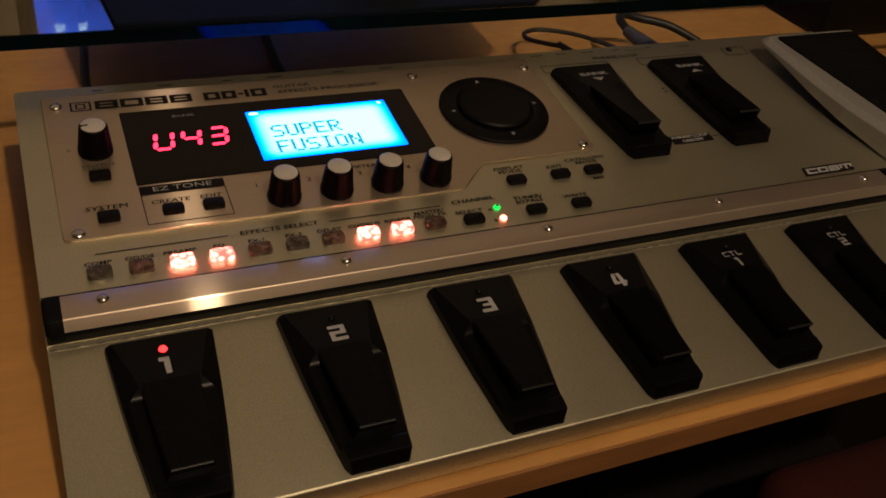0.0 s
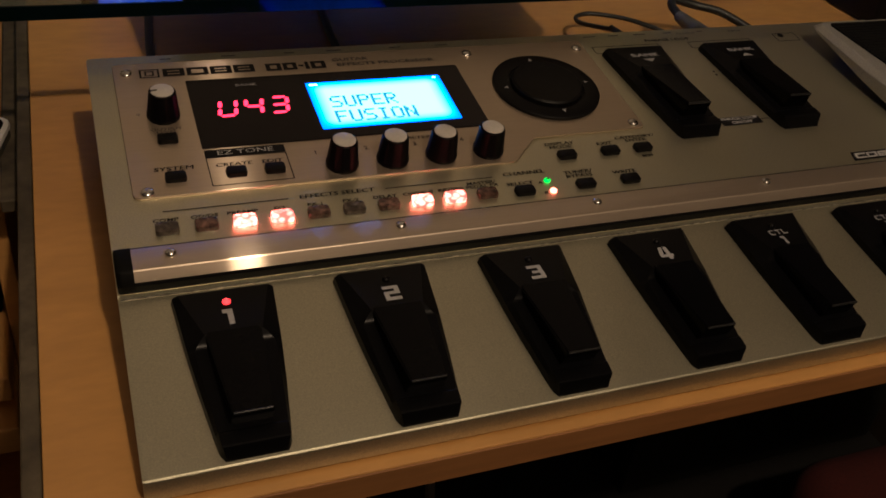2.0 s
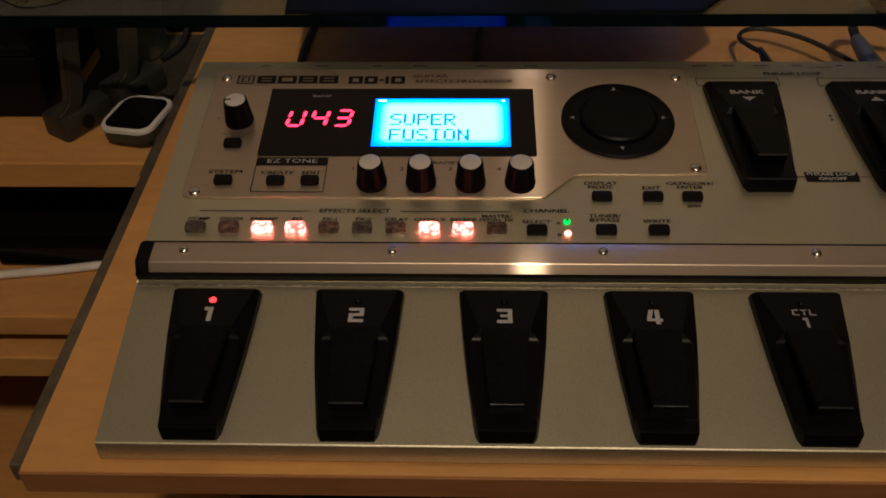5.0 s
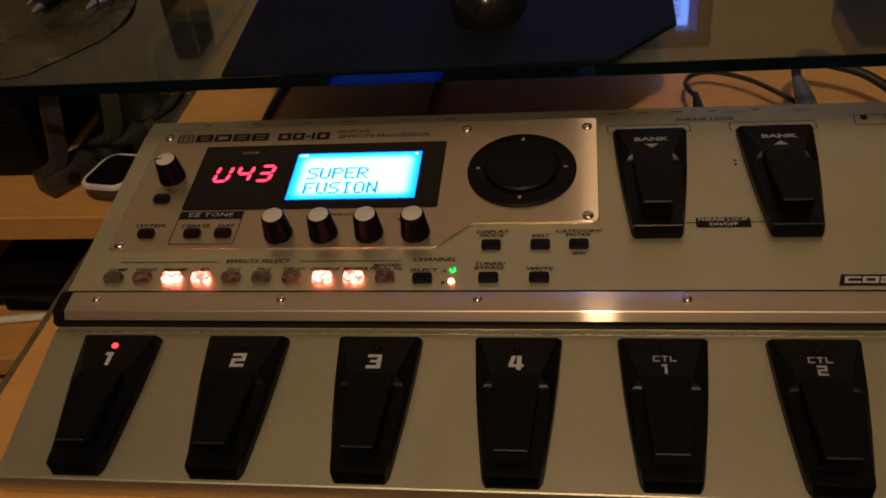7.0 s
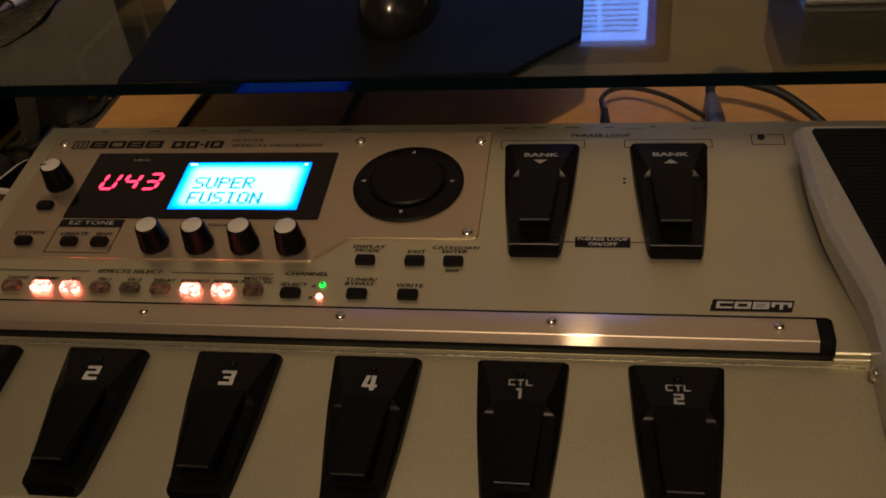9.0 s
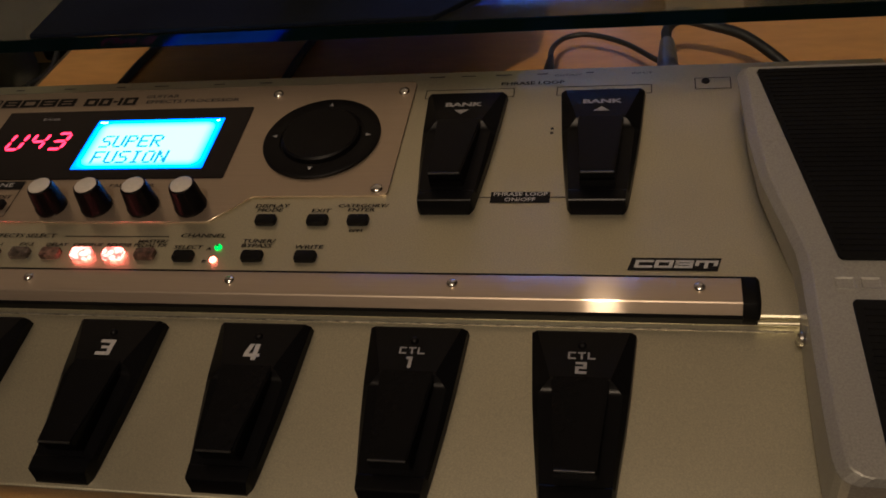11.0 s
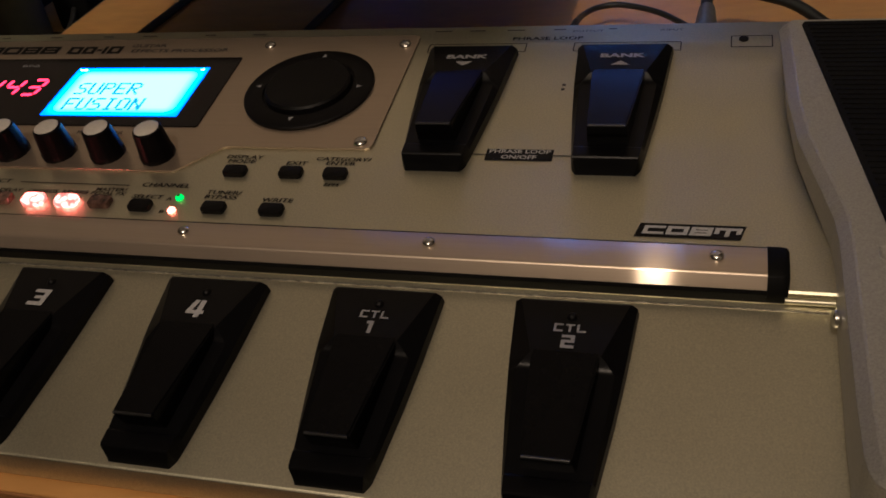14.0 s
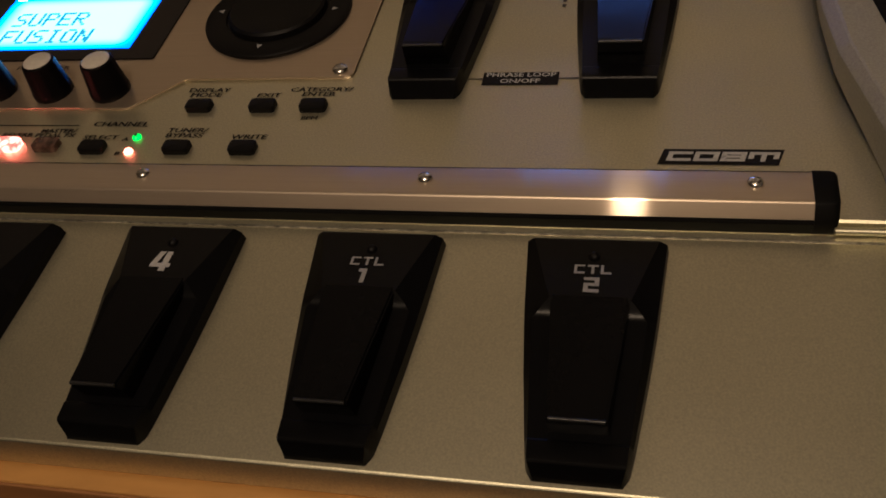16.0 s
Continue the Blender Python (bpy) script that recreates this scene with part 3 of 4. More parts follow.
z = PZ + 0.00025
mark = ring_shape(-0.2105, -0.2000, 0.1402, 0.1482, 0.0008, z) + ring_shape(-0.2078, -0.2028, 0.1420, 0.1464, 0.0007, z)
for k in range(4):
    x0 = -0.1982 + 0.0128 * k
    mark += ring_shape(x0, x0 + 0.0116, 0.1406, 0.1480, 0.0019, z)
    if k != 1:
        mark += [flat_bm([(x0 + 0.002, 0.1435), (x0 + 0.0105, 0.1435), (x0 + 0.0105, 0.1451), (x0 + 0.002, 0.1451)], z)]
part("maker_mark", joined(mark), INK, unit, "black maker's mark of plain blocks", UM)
mark = []
for x0, w in ((-0.1418, 0.0088), (-0.1320, 0.0080), (-0.1158, 0.0086)):
    mark += ring_shape(x0, x0 + w, 0.1402, 0.1474, 0.0019, z)
mark += [flat_bm([(-0.1230, 0.1430), (-0.1200, 0.1430), (-0.1200, 0.1446), (-0.1230, 0.1446)], z), flat_bm([(-0.1192, 0.1402), (-0.1170, 0.1402), (-0.1170, 0.1474), (-0.1192, 0.1474)], z)]
part("model_mark", joined(mark), INK, unit, "black model mark of plain blocks", UM)
sign("GUITAR", -0.0918, 0.1475, 0.0028, GREY_INK, wide=1.5, bold=0.00008)
sign("EFFECTS PROCESSOR", -0.0710, 0.1425, 0.0029, GREY_INK, wide=1.5, bold=0.00008)


def knob(x, y, turn=0.0, name="knob"):
    m = UM @ pose(x, y, PZ, 0, 0, turn)
    body = part(name, lathe_bm([(0.0083, 0.0), (0.0085, 0.0008), (0.0084, 0.0028), (0.0081, 0.0032), (0.0070, 0.0140), (0.0067, 0.0152), (0.0060, 0.0157)], 48, 12, 0.00012), KNOB, unit, "black ribbed knob with a pale cap", m, smooth=True)
    part("cap", moved(lathe_bm([(0.0058, 0.0), (0.0058, 0.0004), (0.0052, 0.0008)], 32), 0, 0, 0.0155), CAP, body, "pale grey knob cap", m, smooth=True)
    if turn > 90:
        part("pointer", box_bm(-0.0004, 0.0004, 0.0024, 0.0064, 0.0160, 0.0166), INK, body, "black pointer line", m)


knob(-0.2025, 0.1055, 95)
for k in range(4):
    knob(-0.1208 + 0.0270 * k, 0.0535, 40 - 35 * k)
    sign(str(k + 1), -0.1320 + 0.0270 * k, 0.0645, 0.0030, INK, wide=1.2)
sign("PARAMETER", -0.0805, 0.0695, 0.0026, INK, wide=1.3)
sign("OUTPUT\nLEVEL", -0.2025, 0.0925, 0.0020, GREY_INK, wide=1.4)
sign("0", -0.2150, 0.1075, 0.0022, GREY_INK)


def button(x, y, w=0.0112, d=0.0064, mat=SATIN, label="small black push button", name="button", h=0.0026):
    on_plate = y > 0.0415 and x < 0.0 and not x > -0.0265
    z0 = PZ if on_plate else 0.0
    bm = plate_bm(rounded(x - w / 2, x + w / 2, y - d / 2, y + d / 2, 0.0016), z0, z0 + h, 0.0006)
    return part(name, bm, mat, unit, label, UM, smooth=True)


for bx, by in ((-0.2030, 0.0848), (-0.2030, 0.0545), (-0.1740, 0.0542), (-0.1550, 0.0542), (-0.0320, 0.0188), (0.0040, 0.0192), (0.0312, 0.0192), (0.0040, 0.0438), (0.0312, 0.0438), (0.0522, 0.0438)):
    button(bx, by, 0.0100 if by > 0.05 else 0.0108)
for text, tx, ty, th in (("SYSTEM", -0.2030, 0.0618, 0.0029), ("CREATE", -0.1740, 0.0612, 0.0026), ("EDIT", -0.1550, 0.0612, 0.0026), ("EFFECTS SELECT", -0.1285, 0.0330, 0.0027),
                         ("CHANNEL", -0.0265, 0.0335, 0.0027), ("SELECT", -0.0320, 0.0255, 0.0024), ("TUNER/\nBYPASS", 0.0040, 0.0284, 0.0025), ("WRITE", 0.0312, 0.0262, 0.0025),
                         ("DISPLAY\nMODE", 0.0040, 0.0532, 0.0025), ("EXIT", 0.0312, 0.0512, 0.0025), ("CATEGORY/\nENTER", 0.0522, 0.0532, 0.0024), ("BPM", 0.0522, 0.0373, 0.0019),
                         ("A", -0.0205, 0.0245, 0.0020), ("B", -0.0205, 0.0162, 0.0020)):
    sign(text, tx, ty, th, INK, wide=1.35, slant=0.12, heavy=0.00011, z=None if tx < -0.03 else 0.00025)


def strip(points, z, mat=INK, name="printed_line"):
    for p in points:
        part(name, flat_bm(p, z), mat, unit, "", UM)


def line(x0, y0, x1, y1, t=0.00025):
    if abs(x1 - x0) > abs(y1 - y0):
        return [(x0, y0 - t), (x1, y1 - t), (x1, y1 + t), (x0, y0 + t)]
    return [(x0 - t, y0), (x0 + t, y0), (x1 + t, y1), (x1 - t, y1)]


def frame_lines(x0, x1, y0, y1):
    return [line(x0, y0, x1, y0), line(x0, y1, x1, y1), line(x0, y0, x0, y1), line(x1, y0, x1, y1)]


strip(frame_lines(-0.1868, -0.1470, 0.0462, 0.0735), PZ + 0.0002)
strip([[(-0.1868, 0.0672), (-0.1470, 0.0672), (-0.1470, 0.0735), (-0.1868, 0.0735)]], PZ + 0.0003, INK, "printed_field")
sign("EZ TONE", -0.1669, 0.0703, 0.0032, WHITE_INK, wide=1.5, z=PZ + 0.0006)
strip([line(-0.2120, 0.0328, -0.1530, 0.0328), line(-0.1040, 0.0328, -0.0450, 0.0328)], 0.0002)

NAMES = ("COMP", "OD/DS", "PREAMP", "EQ", "FX-1", "FX-2", "DELAY", "CHORUS", "REVERB", "MASTER/\nPEDAL FX")
for k, text in enumerate(NAMES):
    bx = -0.2115 + 0.01762 * k
    lit = k in (2, 3, 7, 8)
    button(bx, 0.0198, 0.0106, 0.0066, LIT if lit else CLEAR_RED if k in (1, 4, 6, 9) else CLEAR, "glowing red translucent push button" if lit else "unlit translucent push button", "effect_button", 0.0030)
    sign(text, bx, 0.0268 if k < 9 else 0.0280, 0.0022, INK, wide=1.3, slant=0.1, bold=0.00006, z=0.00025)
for lx, ly, lm, lab in ((-0.0160, 0.0257, GREEN_LED, "small green light"), (-0.0160, 0.0173, RED_LED, "small glowing red light")):
    part("indicator_light", moved(lathe_bm([(0.0018, 0.0), (0.0018, 0.0006), (0.0013, 0.0013), (0.0006, 0.0016)], 20), lx, ly), lm, unit, lab, UM, smooth=True)
part("lens_centre", moved(lathe_bm([(0.0009, 0.0012), (0.0008, 0.0017), (0.0003, 0.0018)], 16), -0.0160, 0.0257), DIM_GREEN, unit, "dim green lens centre", UM, smooth=True)

# dial
dm = UM @ pose(0.0184, 0.1060, PZ)
dial = part("dial", lathe_bm([(0.0326, 0.0), (0.0326, 0.0014), (0.0314, 0.0022), (0.0232, 0.0022), (0.0228, 0.0012), (0.0220, 0.0012), (0.0216, 0.0038), (0.0204, 0.0047), (0.0184, 0.0042), (0.0120, 0.0034), (0.0040, 0.0030)], 64), SATIN, unit, "round black selector dial with four arrow keys", dm, smooth=True)
for a in range(4):
    t = radians(90 * a)
    c, s = math.cos(t), math.sin(t)
    tri = [(0.0, 0.0281), (-0.0013, 0.0252), (0.0013, 0.0252)]
    part("arrow_mark", flat_bm([(x * c - y * s, x * s + y * c) for x, y in tri], 0.0025), PALE_INK, dial, "", dm)

# foot pedals
PED_L = 0.0820


def pedal_top(v):
    return 0.0056 + 0.155 * (v - 0.002)


def bars_of(text):
    """Straight bars (x0, x1, y0, y1) in hundredths of the figure's box, cut apart by a stroke of their own where they meet."""
    return [[int(n) / 100 for n in bar.split()] for bar in text.split(",")]


FIGURES = {"1": bars_of("38 70 0 100,12 38 76 100"), "2": bars_of("0 100 0 22,0 30 22 42,0 100 42 62,70 100 62 80,0 100 80 100"), "3": bars_of("0 100 0 22,70 100 22 42,22 100 42 60,70 100 60 80,0 100 80 100"),
           "4": bars_of("0 100 20 40,54 84 40 100,54 84 0 20"), "C": bars_of("0 100 0 22,0 26 22 80,0 100 80 100"), "T": bars_of("37 63 0 80,0 100 80 100"), "L": bars_of("0 100 0 22,0 26 22 100")}


def figure_bm(ch, x, y, w, h, z):
    """One square-cut figure, centred at x, y."""
    bms = [flat_bm([(x + (a - 0.5) * w, y + (c - 0.5) * h), (x + (b - 0.5) * w, y + (c - 0.5) * h), (x + (b - 0.5) * w, y + (d - 0.5) * h), (x + (a - 0.5) * w, y + (d - 0.5) * h)], z) for a, b, c, d in FIGURES[ch]]
    if ch == "4":
        bms.append(flat_bm([(x + (a - 0.5) * w, y + (c - 0.5) * h) for a, c in ((0.0, 0.40), (0.30, 0.40), (0.48, 1.0), (0.20, 1.0))], z))
    return joined(bms)


def pedal_body():
    """Wedge pedal: a rear table that rises to the front, facets that fall beside the tread, a low front lip. Front is -y."""
    bm = bmesh.new()
    rows = []
    floor = 0.0063
    profile = [(0.0020, 0.0046, 0.0196, 0.0030), (0.0023, 0.0053, 0.0196, 0.0034), (0.0030, pedal_top(0.0030), 0.0193, 0.0034), (0.0038, pedal_top(0.0038), 0.0191, 0.0034), (0.0278, pedal_top(0.0278), 0.0120, 0.0042), (0.0282, pedal_top(0.0278) - 0.0001, 0.0121, 0.0042)]
    h, steps = 0.0095, [41, 41, 41, 40, 38, 33, 26, 18, 10]
    drop = (0.0095 - floor) / sum(math.tan(radians(a)) for a in steps)
    for k, a in enumerate(steps):
        h -= drop * math.tan(radians(a))
        profile.append((0.0282 + drop * (k + 1), h, 0.0121 + 0.0047 * ((k + 1) / 9) ** 0.8, 0.0042))
    profile += [(0.0348, 0.0062, 0.0167, 0.0040), (0.0500, 0.0060, 0.0156, 0.0040), (0.0722, 0.0062, 0.0138, 0.0040), (0.0730, 0.0068, 0.0137, 0.0044),
                (0.0784, 0.0073, 0.0133, 0.0048), (0.0790, 0.0072, 0.0132, 0.0048), (0.0795, 0.0068, 0.0132, 0.0044), (0.0800, 0.0058, 0.0132, 0.0040), (0.0820, 0.0, 0.0126, 0.0)]
    for v, h, top_w, low in profile:
        k = (v - 0.002) / (PED_L - 0.002)
        w = 0.0222 - 0.0084 * k + 0.0009 * math.sin(math.pi * k)
        if v < 0.0022:
            w -= 0.0014
        if v > 0.0770:
            w -= 0.0016 * ((v - 0.0770) / 0.005) ** 2
        rows.append([bm.verts.new((x, -v, z)) for x, z in ((-w, 0.0), (-w + 0.0004, low), (-min(top_w, w - 0.0006), h), (min(top_w, w - 0.0006), h), (w - 0.0004, low), (w, 0.0))])
    for a, b in zip(rows, rows[1:]):
        for i in range(5):
            bm.faces.new((a[i], a[i + 1], b[i + 1], b[i]))
        bm.faces.new((a[5], a[0], b[0], b[5]))
    bm.faces.new(rows[0])
    bm.faces.new(rows[-1][::-1])
    bmesh.ops.remove_doubles(bm, verts=bm.verts, dist=1e-5)
    return bm


def pedal_tread():
    bm = bmesh.new()
    pts = []
    for v, w in ((0.0270, 0.0116), (0.0714, 0.0079)):
        h = pedal_top(v) + 0.0003
        pts.append([bm.verts.new((x, -v, z)) for x, z in ((-w - 0.0006, 0.004), (w + 0.0006, 0.004), (w, h), (-w, h))])
    a, b = pts
    for i in range(4):
        bm.faces.new((a[i], a[(i + 1) % 4], b[(i + 1) % 4], b[i]))
    bm.faces.new(a[::-1])
    bm.faces.new(b)
    for v in b[:2]:
        v.co.y += 0.0020
    sides = [e for e in bm.edges if all(v.co.z > 0.0075 for v in e.verts) and abs(e.verts[0].co.y - e.verts[1].co.y) > 0.01]
    bmesh.ops.bevel(bm, geom=sides, offset=0.0006, segments=2, affect="EDGES")
    front = [e for e in bm.edges if all(v.co.z > 0.013 and v.co.y < -0.069 for v in e.verts)]
    bmesh.ops.bevel(bm, geom=front, offset=0.0008, segments=4, affect="EDGES")
    return bm


BODY = mesh_of("pedal_body", pedal_body(), BLACK, True)
BODY.set_sharp_from_angle(angle=radians(18))
TREAD = mesh_of("pedal_tread", pedal_tread(), TREAD_BLACK, True)
# Added bead along the tread front, there to catch a highlight line.
TREAD_EDGE = mesh_of("tread_edge", tube_bm([(-0.0075, -0.0710, pedal_top(0.0714) - 0.0003), (0.0075, -0.0710, pedal_top(0.0714) - 0.0003)], 0.0006), GLINT_EDGE, True)
SLANT = Matrix.Translation((0, -0.002, 0.0056)) @ Matrix.Rotation(-math.atan(0.155), 4, "X")


def foot_pedal(m, name, label):
    ob = part(name, BODY, BLACK, unit, label, m)
    part("tread", TREAD, TREAD_BLACK, ob, "", m)
    part("tread_edge", TREAD_EDGE, GLINT_EDGE, ob, "thin shiny bead added for the edge glint", m)
    return ob


for k, text in enumerate(("1", "2", "3", "4", "CTL", "CTL")):
    m = DM @ Matrix.Translation((-0.1932 + 0.0716 * k, 0, 0))
    ob = foot_pedal(m, "foot_pedal", "black plastic foot pedal with a raised tread")
    if k < 4:
        part("numeral", figure_bm(text, 0, -0.0178, 0.0074, 0.0092, 0.0003), WHITE_INK, ob, "white printed numeral", m @ SLANT)
    else:
        part("lettering", joined([figure_bm(ch, -0.0040 + 0.0040 * n, -0.0142, 0.0032, 0.0038, 0.0003) for n, ch in enumerate(text)]), PALE_INK, ob, "", m @ SLANT)
        part("numeral", figure_bm(str(k - 3), 0, -0.0207, 0.0046, 0.0062, 0.0003), PALE_INK, ob, "grey printed numeral", m @ SLANT)
    bm = moved(lathe_bm([(0.0018, 0.0), (0.0018, 0.0006), (0.0012, 0.0014), (0.0005, 0.0017)], 16), 0, -0.0085, -0.0002)
    part("pedal_light", bm, PEDAL_LED if k == 0 else SATIN, ob, "glowing red light" if k == 0 else "", m @ SLANT, smooth=True)
for k in range(2):
    m = UM @ Matrix.Translation((0.0948 + 0.0730 * k, 0.1401, 0)) @ Matrix.Diagonal((1, 1.118, 1, 1))
    ob = foot_pedal(m, "bank_pedal", "black plastic bank pedal with a raised tread")
    sign("BANK", 0, -0.0125, 0.0034, PALE_INK, ob, m @ SLANT, 1.5, 0, 0.0002, 0.0003)
    s = 1 if k else -1
    part("arrow_mark", flat_bm([(-0.0042 * s, -0.0190 - 0.0020 * s), (0.0042 * s, -0.0190 - 0.0020 * s), (0, -0.0190 + 0.0020 * s)], 0.0003), PALE_INK, ob, "", m @ SLANT)

# print on the right of the panel
strip([[(0.1160, 0.0565), (0.1450, 0.0565), (0.1450, 0.0643), (0.1160, 0.0643)]], 0.0002, INK, "printed_field")
sign("PHRASE LOOP", 0.1305, 0.0624, 0.0024, WHITE_INK, wide=1.2, bold=0.00008, z=0.0004)
sign("ON/OFF", 0.1305, 0.0586, 0.0024, WHITE_INK, wide=1.2, bold=0.00008, z=0.0004)
strip([line(0.1070, 0.0604, 0.1160, 0.0604), line(0.1450, 0.0604, 0.1550, 0.0604)], 0.0002)
sign("PHRASE LOOP", 0.1290, 0.1512, 0.0027, INK, wide=1.4, bold=0.00008, z=0.0004)
sign("CLEAR", 0.1680, 0.1436, 0.0022, GREY_INK, wide=1.4, z=0.0004)
strip(frame_lines(0.0700, 0.1195, 0.1400, 0.1472) + frame_lines(0.1430, 0.1930, 0.1400, 0.1472), 0.0002)
strip(frame_lines(0.2155, 0.2335, 0.1422, 0.1515), 0.0002)
part("sensor_hole", moved(lathe_bm([(0.0022, 0.0), (0.0022, 0.0005), (0.0012, 0.0006)], 16), 0.2210, 0.1488), INK, unit, "small black hole in the panel", UM)
tm = UM @ Matrix.Translation((0, 0.158, -0.0003)) @ Matrix.Rotation(radians(-4.0), 4, "X")
for text, tx in (("OUTPUT", 0.1480), ("INPUT", 0.1880)):
    sign(text, tx, 0, 0.0019, GREY_INK, None, tm, 1.4, 0, 0, 0.0003)
bars = [(-0.195, 0.006), (-0.160, 0.008), (-0.125, 0.006), (-0.098, 0.009), (-0.060, 0.007), (-0.030, 0.008), (0.074, 0.009), (0.092, 0.008), (0.112, 0.009), (0.134, 0.006), (0.160, 0.004)]
for x, w in ((0.0905, 0.0036), (0.0962, 0.0030), (0.1040, 0.0050)):
    part("print_bar", flat_bm([(x - w / 2, 0.1388), (x + w / 2, 0.1388), (x + w / 2, 0.1410), (x - w / 2, 0.1410)], 0.0004), INK, unit, "", UM)
for x, w in bars:
    part("print_bar", flat_bm([(x - w / 2, 0.0014), (x + w / 2, 0.0014), (x + w / 2, 0.0023), (x - w / 2, 0.0023)], 0.0004), GREY_INK, unit, "", tm)
bd = [(0.1425, 0.1120), (0.1425, 0.1085)]
for x, y in bd:
    part("print_dot", flat_bm([(x - 0.0008, y - 0.0009), (x + 0.0008, y - 0.0009), (x + 0.0008, y + 0.0009), (x - 0.0008, y + 0.0009)], 0.0002), GREY_INK, unit, "", UM)
# emblem
em = [flat_bm([(0.1822, 0.0136), (0.2206, 0.0136), (0.2228, 0.0212), (0.1844, 0.0212)], 0.0002)]
part("emblem_field", joined(em), INK, unit, "black slanted emblem field", UM)
em = []
for k in range(4):
    x0, w = 0.1856 + 0.0086 * k, 0.0078 if k < 3 else 0.0095
    em += ring_shape(x0, x0 + w, 0.0151, 0.0197, 0.0013, 0.0004, (3,) if k == 0 else (1,) if k == 3 else ())
    if k == 2:
        em += [flat_bm([(x0, 0.0168), (x0 + w, 0.0168), (x0 + w, 0.0180), (x0, 0.0180)], 0.0004)]
    if k == 3:
        em += [flat_bm([(x0 + w / 2 - 0.0008, 0.0151), (x0 + w / 2 + 0.0008, 0.0151), (x0 + w / 2 + 0.0008, 0.0186), (x0 + w / 2 - 0.0008, 0.0186)], 0.0004)]
em = joined(em)
for v in em.verts:
    v.co.x += 0.25 * (v.co.y - 0.0174)
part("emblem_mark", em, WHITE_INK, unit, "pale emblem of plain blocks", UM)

# expression pedal
def treadle():
    """Rocker pedal seen from above: straight toe end, waisted side, rounded heel; the top rises a little to the heel."""
    left = [(0.1388, 0.2366, 0.2375), (0.1345, 0.2350, 0.2360), (0.0830, 0.2370, 0.2368), (0.0560, 0.2400, 0.2388), (0.0430, 0.2430, 0.2410), (0.0260, 0.2472, 0.2450), (0.0110, 0.2506, 0.2488),
            (-0.0010, 0.2515, 0.2505), (-0.0230, 0.2516, 0.2514), (-0.0670, 0.2520, 0.2518), (-0.0850, 0.2526, 0.2522), (-0.0900, 0.2534, 0.2530), (-0.0932, 0.2550, 0.2546), (-0.0950, 0.2575, 0.2572), (-0.0956, 0.2605, 0.2603)]
    ring = [(x, y, low) for y, x, low in left] + [(0.3150, -0.0956, 0.3150), (0.3180, -0.0900, 0.3180), (0.3180, 0.1388, 0.3180)]
    bm = bmesh.new()
    rows = []
    for inset, dz, foot in ((0.0, None, True), (0.0, -0.0040, False), (0.0002, -0.0034, False), (0.0034, -0.0004, False), (0.0042, 0.0, False)):
        row = []
        for x, y, low in ring:
            cx = 0.283
            sx = x + (inset if x < cx else -inset)
            sy = y + (0.4 * inset if y < -0.09 else -0.4 * inset if y > 0.135 else 0)
            top = 0.0178 - 0.008 * y
            if foot:
                skirt = 0.0003 + max(0.0, y - 0.015) * 0.096
                row.append(bm.verts.new((x + (0.0004 if x < cx else 0.0), y, skirt if y > -0.014 else -0.0048 + 0.067 * y)))
            else:
                row.append(bm.verts.new((sx, sy, top + dz)))
        rows.append(row)
    n = len(ring)
    for a, b in zip(rows, rows[1:]):
        for i in range(n):
            bm.faces.new((a[i], a[(i + 1) % n], b[(i + 1) % n], b[i]))
    bm.faces.new(rows[-1])
    return bm


tread = part("expression_pedal", treadle(), PEDAL_SILVER, unit, "cast silver rocker pedal with black rubber pads", UM)
part("rocker_base", profile_bm([(0.0, 0.0003), (0.128, 0.0003), (0.128, 0.0140), (0.0, 0.0150)], 0.2560, 0.3110), DULL_BLACK, tread, "black base under the rocker", UM)
TM = UM @ Matrix.Translation((0, 0, 0.0178)) @ Matrix.Rotation(-math.atan(0.008), 4, "X")
up_pad = part("rubber_pad", plate_bm([(0.2660, 0.0060), (0.2675, 0.0045), (0.3100, 0.0045), (0.3120, 0.0065), (0.3120, 0.1322), (0.3105, 0.1338), (0.2452, 0.1338), (0.2440, 0.1320)], 0.0001, 0.0014, 0.0004), RUBBER, tread, "black ribbed rubber pad", TM)
low_pad = part("rubber_pad", plate_bm([(0.2680, -0.0185), (0.2690, -0.0170), (0.3100, -0.0170), (0.3110, -0.0180), (0.3110, -0.0845), (0.3095, -0.0860), (0.2715, -0.0860), (0.2700, -0.0845)], 0.0001, 0.0014, 0.0004), RUBBER, tread, "black ribbed rubber pad", TM)
for k in range(39):
    y = 0.0085 + 0.0032 * k
    x0 = 0.2672 - 0.0212 * (y - 0.006) / 0.122 + 0.0006
    part("pad_rib", box_bm(x0, 0.3110, y, y + 0.0016, 0.0013, 0.0018), RUBBER, up_pad, "", TM)
for k in range(20):
    y = -0.0830 + 0.0032 * k
    part("pad_rib", box_bm(0.2712, 0.3100, y, y + 0.0016, 0.0013, 0.0018), RUBBER, low_pad, "", TM)
for k in range(5):
    x0 = 0.2625 + 0.0096 * k
    em = plate_bm(rounded(x0, x0 + 0.0082, -0.0110, -0.0045, 0.0010), -0.0004, 0.0004, 0.0002)
    bmesh.ops.inset_region(em, faces=[max(em.faces, key=lambda f: f.calc_center_median().z)], thickness=0.0012, depth=-0.0005)
    part("embossed_block", em, PEDAL_SILVER, tread, "embossed block of the maker's mark", TM)
